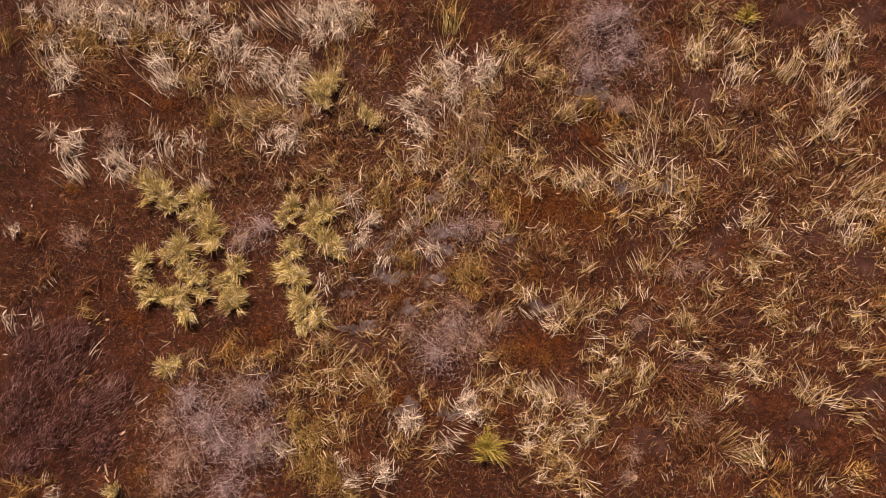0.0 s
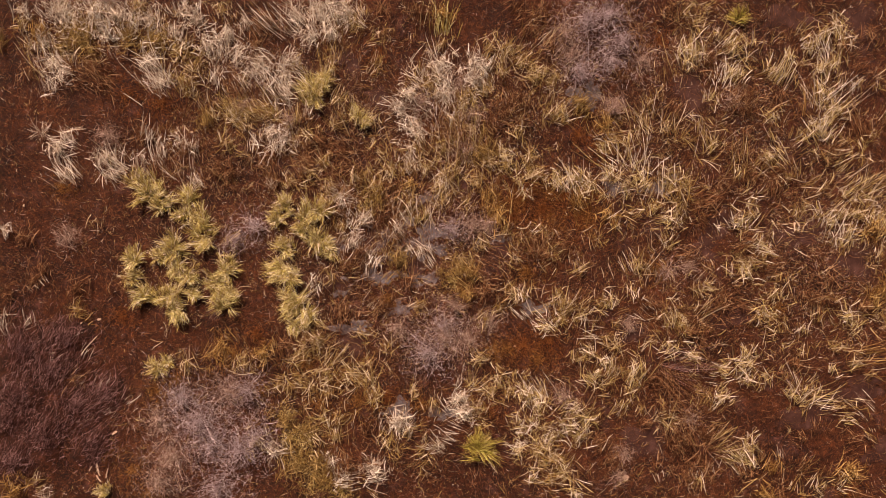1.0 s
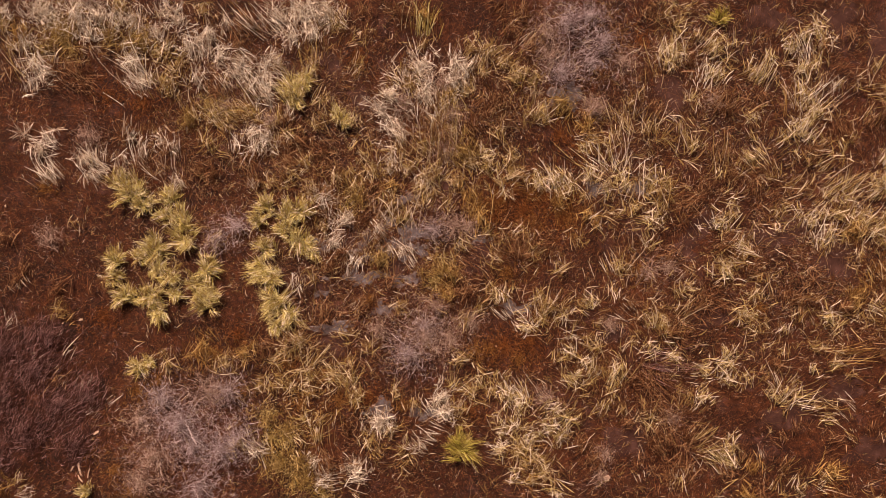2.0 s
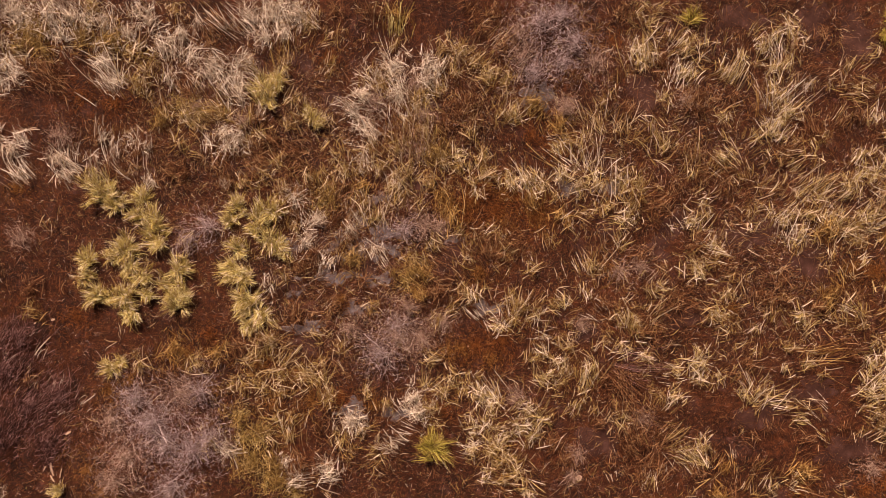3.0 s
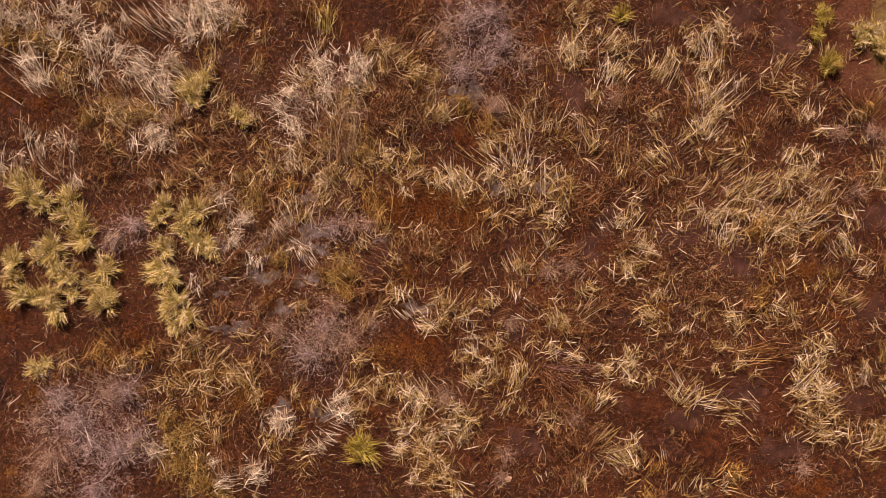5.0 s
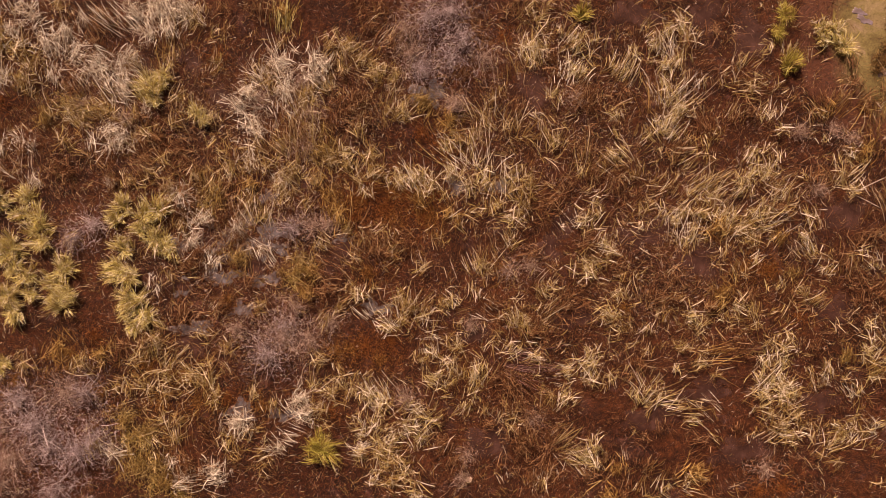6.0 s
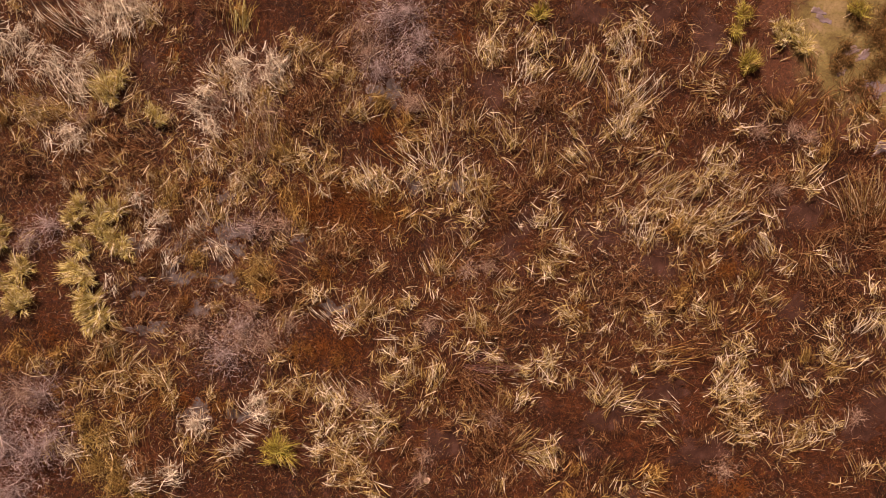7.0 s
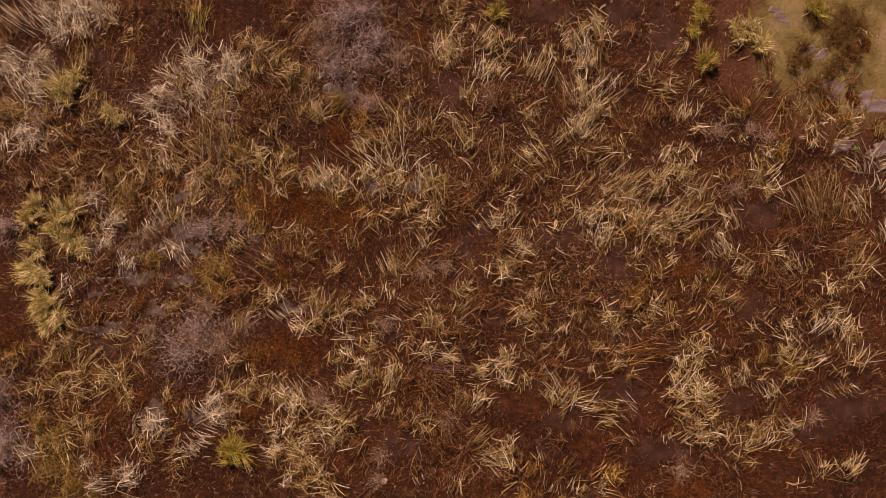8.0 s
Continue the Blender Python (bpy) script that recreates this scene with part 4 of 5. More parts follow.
for u, v, r, a in [(130, 25, 40, 60), (190, 25, 35, 60), (225, 30, 35, 120), (285, 40, 35, 60), (580, 20, 40, 100), (625, 25, 40, 60), (750, 230, 35, 120), (790, 120, 40, 60), (800, 170, 40, 110)]:
    straw_clump(u, v, r, a, "bleached", "large bleached pale clump of broken grass stems", "bleached grass clumps", 0.95, 0.88, 0.8)
for u, v, r, a in [(110, 20, 25, 135), (210, 65, 30, 135), (95, 75, 25, 105), (115, 115, 30, 130), (285, 110, 25, 130), (385, 80, 25, 30), (125, 265, 28, 60), (540, 30, 30, 130), (565, 65, 25, 60), (600, 60, 25, 60), (480, 115, 25, 150), (520, 135, 30, 60), (740, 170, 30, 130), (720, 190, 25, 170), (850, 140, 30, 60), (870, 120, 25, 60), (680, 830, 25, 60), (830, 700, 25, 50), (150, 40, 30, 60), (250, 35, 28, 60), (330, 60, 28, 60)]:
    straw_clump(u, v, r, a, "bleached", "bleached pale clump of broken grass stems", "bleached grass clumps", 0.95, 0.88, 0.8)
for u, v, r, a in [(300, 145, 25, 130), (840, 725, 30, 60)]:
    straw_clump(u, v, r, a, "bleached", "bleached pale clump of broken grass stems beside rust-red moss", "bleached grass clumps", 0.95, 0.88, 0.8)
for u, v, r, a in [(370, 40, 22, 60), (505, 260, 22, 60), (350, 20, 24, 60), (420, 60, 24, 60), (440, 100, 22, 60), (470, 130, 22, 60), (540, 110, 22, 60)]:
    straw_clump(u, v, r, a, "bleached", "small bleached pale clump of broken grass stems", "bleached grass clumps", 0.95, 0.88, 0.8)
for u, v, r, a in [(205, 280, 24, 60)]:
    straw_clump(u, v, r, a, "bleached", "small bleached pale clump of broken grass stems beside a tan shrub", "bleached grass clumps", 0.95, 0.88, 0.8)
for u, v, r, a in [(522, 168, 24, 140)]:
    straw_clump(u, v, r, a, "bleached", "small bleached clump of broken grass stems beside a yellow tussock", "bleached grass clumps", 0.95, 0.88, 0.8)
for u, v, r, a in [(520, 245, 30, 130)]:
    straw_clump(u, v, r, a, "bleached", "bleached pale clump of broken grass stems beside a tan shrub", "bleached grass clumps", 0.95, 0.88, 0.8)
for u, v, r, a in [(720, 745, 30, 70), (660, 385, 26, 60)]:
    straw_clump(u, v, r, a, "bleached", "bleached pale clump of broken grass stems beside shallow bog water", "bleached grass clumps", 0.95, 0.88, 0.8)
for u, v, r, a in [(500, 790, 25, 120)]:
    straw_clump(u, v, r, a, "bleached", "bleached pale clump of broken grass stems beside a grey shrub", "bleached grass clumps", 0.95, 0.88, 0.8)
for u, v, r, a in [(620, 350, 26, 60)]:
    straw_clump(u, v, r, a, "bleached", "bleached pale clump of broken grass stems beside a yellow tussock", "bleached grass clumps", 0.95, 0.88, 0.8)
for u, v, r, a in [(640, 425, 24, 60), (720, 405, 22, 60)]:
    straw_clump(u, v, r, a, "bleached", "small bleached pale clump of broken grass stems beside shallow bog water", "bleached grass clumps", 0.95, 0.88, 0.8)
for u, v, r, a in [(910, 275, 30, 60), (1445, 80, 30, 60), (1475, 60, 25, 60), (1465, 120, 25, 40), (1475, 215, 25, 60), (1490, 45, 25, 110), (1370, 275, 25, 130), (1200, 385, 30, 150), (1320, 390, 30, 50), (1510, 340, 25, 50), (1480, 390, 25, 140), (1540, 350, 30, 50), (1360, 430, 30, 30), (1330, 480, 25, 150), (1360, 550, 25, 140), (1510, 560, 25, 130), (960, 710, 25, 120), (935, 760, 30, 120), (930, 790, 25, 130), (960, 750, 30, 60), (990, 770, 30, 50), (1010, 750, 30, 60), (1040, 770, 30, 60), (1030, 865, 25, 150)]:
    straw_clump(u, v, r, a, "pale", "pale yellowish clump of dead grass", "pale grass clumps", 0.52, 1.0, 0.85)
for u, v, r, a in [(1070, 660, 25, 60), (1060, 740, 25, 40), (1240, 630, 25, 150), (1290, 655, 25, 170), (1290, 700, 25, 50), (1340, 640, 25, 60), (1330, 665, 25, 50), (1340, 790, 25, 120), (1613, 277, 25, 80), (1613, 307, 25, 60), (1637, 312, 25, 120), (1903, 568, 25, 80), (1677, 608, 30, 60), (1667, 637, 25, 60), (1682, 677, 25, 80), (1672, 696, 30, 60), (1687, 765, 25, 60), (1741, 657, 25, 100), (1815, 617, 25, 140), (1484, 115, 26, 70), (1470, 164, 28, 60)]:
    straw_clump(u, v, r, a, "pale", "pale yellowish clump of dead grass", "pale grass clumps", 0.52, 1.0, 0.85)
for u, v, r, a in [(1220, 90, 30, 110), (1000, 320, 30, 110), (1090, 305, 25, 120), (980, 575, 25, 30)]:
    straw_clump(u, v, r, a, "pale", "pale yellowish clump of dead grass beside rust-red moss", "pale grass clumps", 0.52, 1.0, 0.85)
for u, v, r, a in [(1310, 85, 22, 60), (1375, 205, 22, 60), (1500, 420, 22, 70), (1195, 610, 22, 60), (1637, 637, 23, 60), (1627, 667, 23, 80), (1637, 696, 23, 40), (1640, 380, 24, 60), (1590, 335, 24, 60), (1560, 380, 22, 60), (1452, 75, 22, 85), (1489, 189, 24, 75), (1460, 228, 22, 70)]:
    straw_clump(u, v, r, a, "pale", "small pale yellowish clump of dead grass", "pale grass clumps", 0.52, 1.0, 0.85)
for u, v, r, a in [(1312, 130, 28, 50), (1030, 720, 30, 60)]:
    straw_clump(u, v, r, a, "pale", "pale yellowish clump of dead grass beside a tan shrub", "pale grass clumps", 0.52, 1.0, 0.85)
for u, v, r, a in [(945, 695, 35, 115), (1657, 677, 35, 60)]:
    straw_clump(u, v, r, a, "pale", "large pale yellowish clump of dead grass", "pale grass clumps", 0.52, 1.0, 0.85)
for u, v, r, a in [(1030, 310, 35, 70)]:
    straw_clump(u, v, r, a, "pale", "large pale yellowish clump of dead grass beside rust-red moss", "pale grass clumps", 0.52, 1.0, 0.85)
for u, v, r, a in [(1120, 330, 30, 60), (1190, 320, 25, 110)]:
    straw_clump(u, v, r, a, "pale", "pale yellowish clump of dead grass beside shallow bog water", "pale grass clumps", 0.52, 1.0, 0.85)
for u, v, r, a in [(1150, 320, 35, 60)]:
    straw_clump(u, v, r, a, "pale", "large pale yellowish clump of dead grass beside shallow bog water", "pale grass clumps", 0.52, 1.0, 0.85)
for u, v, r, a in [(1864, 233, 22, 70)]:
    straw_clump(u, v, r, a, "pale", "small pale yellowish clump of dead grass near the ochre silt", "pale grass clumps", 0.52, 1.0, 0.85)
for u, v, r, a in [(85, 60, 18, 60), (850, 480, 20, 60), (1565, 510, 20, 60), (1560, 532, 18, 70), (1380, 820, 15, 60), (1360, 870, 20, 60), (800, 30, 20, 110), (1662, 420, 15, 80), (1746, 194, 16, 100)]:
    straw_clump(u, v, r, a, "gold", "small golden clump of dry grass", "golden grass clumps")
for u, v, r, a in [(1085, 222, 28, 60), (880, 340, 25, 100), (890, 380, 25, 110), (480, 620, 25, 60), (1520, 830, 25, 40)]:
    straw_clump(u, v, r, a, "gold", "golden clump of dry grass beside rust-red moss", "golden grass clumps")
for u, v, r, a in [(1085, 380, 20, 60), (1035, 358, 20, 60)]:
    straw_clump(u, v, r, a, "gold", "small golden clump of dry grass beside rust-red moss", "golden grass clumps")
for u, v, r, a in [(740, 330, 20, 60)]:
    straw_clump(u, v, r, a, "gold", "small golden clump of dry grass beside shallow bog water", "golden grass clumps")
for u, v, r, a in [(840, 520, 20, 80)]:
    straw_clump(u, v, r, a, "gold", "small golden clump of dry grass beside a grey shrub", "golden grass clumps")
for u, v, r, a in [(1555, 400, 32, 50), (40, 870, 30, 60)]:
    straw_clump(u, v, r, a, "gold", "golden clump of dry grass", "golden grass clumps")
for u, v, r, a in [(410, 620, 35, 60)]:
    straw_clump(u, v, r, a, "gold", "large golden clump of dry grass", "golden grass clumps")
for u, v, r, a in [(1815, 268, 28, 60)]:
    straw_clump(u, v, r, a, "gold", "golden clump of dry grass beside a tan shrub", "golden grass clumps")
for u, v, r, a in [(1874, 203, 18, 80), (1923, 218, 18, 60)]:
    straw_clump(u, v, r, a, "gold", "small golden clump of dry grass near the ochre silt", "golden grass clumps")
for u, v, r, a in [(1687, 484, 14, 80)]:
    straw_clump(u, v, r, a, "olive", "small olive-tinged clump of fading grass beside rust-red moss", "olive grass clumps", 1.3, 0.8)
for u, v, r, a in [(1780, 627, 18, 80), (1829, 649, 22, 20), (15, 70, 18, 60), (840, 170, 22, 60)]:
    straw_clump(u, v, r, a, "olive", "small olive-tinged clump of fading grass", "olive grass clumps", 1.3, 0.8)
for u, v, r, a in [(160, 60, 50, 30), (300, 75, 35, 30), (870, 270, 35, 120), (540, 820, 35, 60)]:
    straw_clump(u, v, r, a, "olive", "large olive-tinged clump of fading grass", "olive grass clumps", 1.3, 0.8)
for u, v, r, a in [(250, 65, 30, 20), (380, 210, 25, 80), (680, 350, 30, 50), (825, 480, 30, 60), (520, 740, 25, 60), (560, 760, 25, 60), (580, 820, 30, 60), (590, 850, 30, 60)]:
    straw_clump(u, v, r, a, "olive", "olive-tinged clump of fading grass", "olive grass clumps", 1.3, 0.8)
for u, v, r, a in [(1040, 185, 25, 60), (720, 460, 30, 60)]:
    straw_clump(u, v, r, a, "olive", "olive-tinged clump of fading grass beside shallow bog water", "olive grass clumps", 1.3, 0.8)

# grass sheaves: root, direction, fan, length, stems
for u, v, a, fan, long, n in [(148, 326, 120, 12, 62, 40), (240, 312, 150, 14, 70, 30), (225, 295, 125, 20, 52, 26), (300, 300, 92, 8, 70, 14), (335, 320, 110, 20, 55, 18), (305, 165, 130, 10, 90, 26), (400, 110, 80, 25, 60, 25), (300, 155, 75, 20, 50, 20), (500, 55, 125, 12, 60, 30), (550, 55, 120, 10, 70, 30), (600, 55, 100, 16, 70, 40), (480, 120, 150, 10, 45, 18), (545, 105, 150, 8, 35, 8), (520, 185, 130, 18, 70, 26)]:
    sheaf(u, v, a, fan, long, n, "bleached", "sheaf of bleached broken grass stems lying combed one way", "bleached grass sheaves")
for u, v, a, fan, long, n in [(450, 55, 60, 8, 20, 6), (450, 165, 110, 14, 35, 12), (765, 150, 125, 12, 50, 20), (760, 195, 170, 8, 50, 14), (1045, 350, 100, 16, 60, 30), (1095, 325, 115, 14, 40, 14), (1100, 265, 150, 6, 40, 6), (1150, 310, 75, 14, 55, 20), (1195, 345, 110, 8, 50, 12), (930, 350, 80, 25, 25, 14), (1500, 435, 95, 16, 60, 30), (1480, 400, 45, 12, 35, 10), (1305, 405, 110, 14, 30, 14), (1470, 245, 65, 20, 45, 30), (1350, 445, 50, 25, 30, 14), (1285, 150, 48, 8, 55, 26)]:
    sheaf(u, v, a, fan, long, n, "bleached", "sheaf of bleached broken grass stems lying combed one way", "bleached grass sheaves")
for u, v, a, fan, long, n in [(1378, 140, 65, 8, 40, 14), (1485, 105, 120, 22, 50, 30), (1490, 190, 55, 12, 70, 20), (1525, 165, 110, 10, 30, 8), (975, 580, 120, 18, 45, 14), (945, 570, 120, 10, 35, 10), (1170, 550, 140, 12, 35, 10), (1250, 500, 65, 4, 25, 4), (1080, 600, 170, 12, 50, 14), (1060, 630, 100, 15, 30, 8), (975, 710, 130, 10, 60, 35), (945, 800, 165, 10, 40, 14), (1190, 850, 120, 8, 25, 6), (1255, 850, 115, 14, 30, 10), (1320, 675, 65, 14, 50, 16), (1290, 660, 170, 6, 25, 8)]:
    sheaf(u, v, a, fan, long, n, "bleached", "sheaf of bleached broken grass stems lying combed one way", "bleached grass sheaves")
for u, v, a, fan, long, n in [(1560, 728, 145, 3, 55, 4), (1395, 810, 115, 6, 25, 6), (725, 760, 110, 14, 45, 30), (825, 730, 100, 40, 40, 30), (830, 765, 150, 10, 35, 16), (815, 785, 145, 10, 40, 14), (655, 848, 175, 8, 50, 24), (660, 848, 20, 12, 45, 20), (620, 845, 115, 10, 40, 16), (685, 845, 75, 12, 40, 16), (640, 395, 130, 30, 45, 25), (785, 472, 120, 6, 40, 4), (720, 390, 60, 30, 40, 20), (55, 580, 20, 6, 30, 4), (75, 575, 80, 6, 25, 4), (35, 595, 100, 10, 40, 10)]:
    sheaf(u, v, a, fan, long, n, "bleached", "sheaf of bleached broken grass stems lying combed one way", "bleached grass sheaves")
for u, v, a, fan, long, n in [(90, 510, 125, 10, 20, 5), (1638, 218, 95, 12, 38, 22), (1950, 366, 120, 12, 45, 20), (1716, 452, 112, 12, 45, 24), (1736, 485, 60, 40, 30, 20), (1840, 485, 115, 16, 40, 14), (1870, 590, 80, 25, 40, 25), (1870, 638, 30, 10, 30, 8), (1741, 690, 110, 14, 40, 16), (1800, 700, 110, 25, 40, 18), (1840, 765, 120, 20, 45, 20)]:
    sheaf(u, v, a, fan, long, n, "bleached", "sheaf of bleached broken grass stems lying combed one way", "bleached grass sheaves")
for u, v, a, fan, long, n in [(330, 170, 60, 25, 60, 25), (950, 62, 35, 6, 45, 10), (985, 95, 45, 8, 50, 12), (905, 95, 110, 10, 35, 10), (890, 130, 60, 12, 50, 14), (884, 160, 90, 25, 25, 20), (1000, 215, 70, 25, 50, 30), (1145, 215, 100, 18, 50, 18), (1015, 345, 115, 18, 60, 40), (1120, 300, 100, 30, 80, 40), (1190, 440, 60, 20, 35, 16), (1180, 445, 110, 15, 30, 10), (1395, 300, 128, 10, 60, 22), (1275, 270, 115, 22, 60, 30), (1550, 420, 58, 14, 80, 40), (1520, 335, 40, 14, 60, 25)]:
    sheaf(u, v, a, fan, long, n, "pale", "sheaf of pale yellowish dead grass leaning one way", "pale grass sheaves")
for u, v, a, fan, long, n in [(1335, 400, 75, 10, 35, 10), (1490, 300, 75, 16, 50, 18), (1238, 128, 118, 12, 75, 35), (1392, 152, 50, 10, 60, 40), (1470, 200, 70, 25, 70, 50), (1500, 95, 80, 14, 50, 22), (1290, 90, 25, 20, 45, 30), (1130, 485, 105, 12, 35, 15), (1015, 560, 75, 20, 60, 40), (1100, 545, 140, 14, 30, 14), (1215, 580, 90, 50, 30, 30), (1262, 525, 130, 14, 40, 14), (1090, 660, 85, 12, 40, 14), (1135, 680, 75, 14, 50, 26), (1335, 820, 112, 16, 50, 60), (1330, 840, 130, 8, 35, 10)]:
    sheaf(u, v, a, fan, long, n, "pale", "sheaf of pale yellowish dead grass leaning one way", "pale grass sheaves")
for u, v, a, fan, long, n in [(1420, 715, 70, 25, 50, 30), (1455, 715, 15, 20, 60, 30), (1530, 735, 175, 8, 45, 12), (1420, 690, 125, 8, 55, 12), (1520, 870, 140, 10, 40, 10), (1480, 870, 150, 6, 25, 6), (1455, 865, 75, 10, 25, 8), (1270, 725, 55, 12, 30, 10), (615, 785, 70, 10, 50, 20), (850, 690, 60, 30, 50, 30), (620, 480, 45, 10, 40, 16), (830, 340, 140, 20, 60, 20), (760, 400, 75, 25, 55, 40), (740, 340, 90, 100, 18, 30), (665, 545, 50, 10, 25, 10), (1581, 154, 115, 12, 30, 14)]:
    sheaf(u, v, a, fan, long, n, "pale", "sheaf of pale yellowish dead grass leaning one way", "pale grass sheaves")
for u, v, a, fan, long, n in [(1640, 170, 170, 14, 50, 20), (1665, 168, 30, 6, 20, 5), (1600, 125, 65, 12, 30, 10), (1677, 100, 85, 16, 25, 14), (1785, 337, 80, 40, 60, 35), (1726, 410, 112, 5, 45, 6), (1620, 405, 30, 25, 70, 40), (1665, 352, 60, 12, 45, 18), (1820, 637, 60, 30, 40, 20), (1914, 600, 75, 25, 45, 35), (1938, 640, 70, 25, 40, 20), (1790, 790, 60, 35, 50, 30), (1741, 790, 70, 30, 45, 25), (1928, 828, 75, 14, 45, 40), (1720, 540, 50, 10, 40, 14)]:
    sheaf(u, v, a, fan, long, n, "pale", "sheaf of pale yellowish dead grass leaning one way", "pale grass sheaves")
for u, v, a, fan, long, n in [(100, 150, 105, 12, 90, 30), (835, 290, 95, 14, 85, 70), (965, 455, 95, 38, 60, 40), (1325, 320, 75, 22, 80, 40), (1540, 345, 60, 20, 60, 30), (1430, 250, 75, 10, 30, 10), (1345, 480, 160, 30, 50, 30), (1210, 250, 35, 12, 60, 14), (1195, 145, 100, 12, 45, 12), (1145, 490, 80, 30, 60, 40), (1250, 570, 40, 12, 60, 30), (1225, 800, 105, 8, 50, 10), (1270, 800, 50, 10, 70, 16), (1275, 790, 40, 12, 50, 16), (1350, 690, 80, 12, 30, 8), (1425, 832, 32, 22, 44, 10)]:
    sheaf(u, v, a, fan, long, n, "straw", "sheaf of tan dead grass fanned over the peat", "tan grass sheaves")
for u, v, a, fan, long, n in [(1472, 846, 98, 18, 32, 8), (1410, 870, 70, 25, 40, 25), (590, 715, 100, 8, 45, 16), (660, 680, 150, 14, 60, 24), (660, 350, 75, 14, 60, 30), (590, 650, 70, 20, 50, 30), (585, 590, 120, 14, 35, 14), (1574, 218, 60, 10, 50, 16), (1741, 210, 115, 10, 50, 14), (1785, 310, 40, 5, 55, 6), (1938, 395, 80, 40, 30, 25), (1875, 435, 125, 14, 50, 20), (1790, 490, 100, 25, 50, 30), (1940, 490, 75, 25, 50, 40), (1912, 700, 115, 12, 40, 10), (1880, 842, 80, 40, 50, 30), (1885, 400, 105, 14, 100, 110)]:
    sheaf(u, v, a, fan, long, n, "straw", "sheaf of tan dead grass fanned over the peat", "tan grass sheaves")
for u, v, a, fan, long, n in [(158, 632, 48, 6, 36, 4), (104, 643, 25, 8, 28, 4), (146, 679, 30, 8, 28, 4), (200, 696, 60, 8, 36, 5), (152, 747, 38, 8, 30, 4), (206, 738, 38, 8, 30, 4), (28, 704, 55, 12, 32, 5), (236, 716, 50, 6, 34, 5), (22, 632, 120, 10, 18, 4)]:
    sheaf(u, v, a, fan, long, n, "bleached", "few bleached strands of grass lying on dark heath", "bleached strands on heath")
sheaf(792, 64, 88, 12, 70, 60, "yellow", "upright sheaf of golden-yellow dry sedge", "golden grass sheaves")
for u, v, a, fan, long, n in [(1905, 392, 75, 14, 72, 50), (1908, 444, 30, 12, 62, 50), (1945, 470, 60, 30, 50, 40)]:
    sheaf(u, v, a, fan, long, n, "straw", "sheaf of tan dead grass fanned over the peat", "tan grass sheaves")
for u, v, a, fan, long, n in [(1962, 312, 110, 25, 46, 34), (1975, 300, 35, 20, 50, 26), (1992, 430, 100, 20, 44, 30), (1985, 345, 70, 25, 40, 24), (1955, 285, 150, 15, 40, 16)]:
    sheaf(u, v, a, fan, long, n, "bleached", "sheaf of bleached broken grass stems lying combed one way", "bleached grass sheaves")
for u, v, a, fan, long, n in [(1215, 365, 70, 30, 60, 30), (890, 412, 100, 10, 75, 50), (1455, 200, 100, 18, 60, 20), (1540, 640, 5, 12, 70, 30), (1370, 830, 70, 40, 20, 20), (1510, 845, 50, 12, 45, 14), (1515, 840, 110, 8, 20, 6), (845, 470, 110, 20, 40, 16), (155, 565, 50, 30, 35, 40), (1756, 213, 62, 8, 60, 20), (1554, 530, 80, 20, 30, 25)]:
    sheaf(u, v, a, fan, long, n, "gold", "sheaf of golden dry grass fanned over the peat", "golden grass sheaves")
for u, v, a, fan, long, n in [(600, 115, 80, 10, 60, 16), (1040, 205, 50, 25, 40, 20)]:
    sheaf(u, v, a, fan, long, n, "olive", "upright sheaf of olive fading grass", "olive grass sheaves")
for u, v, a, fan, long, n in [(290, 335, 95, 22, 70, 60), (215, 160, 130, 8, 75, 26), (945, 215, 100, 16, 70, 30), (820, 215, 90, 25, 70, 60), (1320, 205, 80, 20, 60, 40), (1275, 205, 140, 8, 65, 10), (1180, 650, -42, 8, 125, 70), (850, 455, -45, 10, 80, 50), (1540, 235, 100, 14, 45, 40), (1735, 335, 30, 14, 40, 20)]:
    sheaf(u, v, a, fan, long, n, "brown", "combed swath of fine dull brown dead grass", "brown grass sheaves")
for u, v, a, fan, long, n in [(1185, 645, -12, 10, 100, 70)]:
    sheaf(u, v, a, fan, long, n, "heath", "combed swath of dark purplish-brown flattened grass", "dark grass sheaves")

# tussocks
for u, v, r, a in [(285, 345, 34, 85), (266, 328, 26, 100), (302, 362, 24, 70), (352, 350, 26, 95), (345, 382, 24, 110), (375, 400, 28, 80), (378, 428, 26, 270), (325, 440, 30, 90), (300, 455, 20, 120), (258, 462, 26, 95), (253, 492, 22, 110), (352, 488, 24, 20), (332, 476, 26, 60), (275, 520, 30, 180), (320, 525, 34, 30), (330, 553, 26, 270), (357, 520, 20, 350), (420, 478, 28, 80), (403, 500, 24, 120), (412, 530, 30, 90), (428, 520, 20, 30), (525, 366, 26, 100), (556, 386, 28, 80), (582, 374, 28, 70)]:
    tussock(u, v, r, a, "yellow", "dense yellow sedge tussock with arching leaves on dark peat", "yellow tussocks")
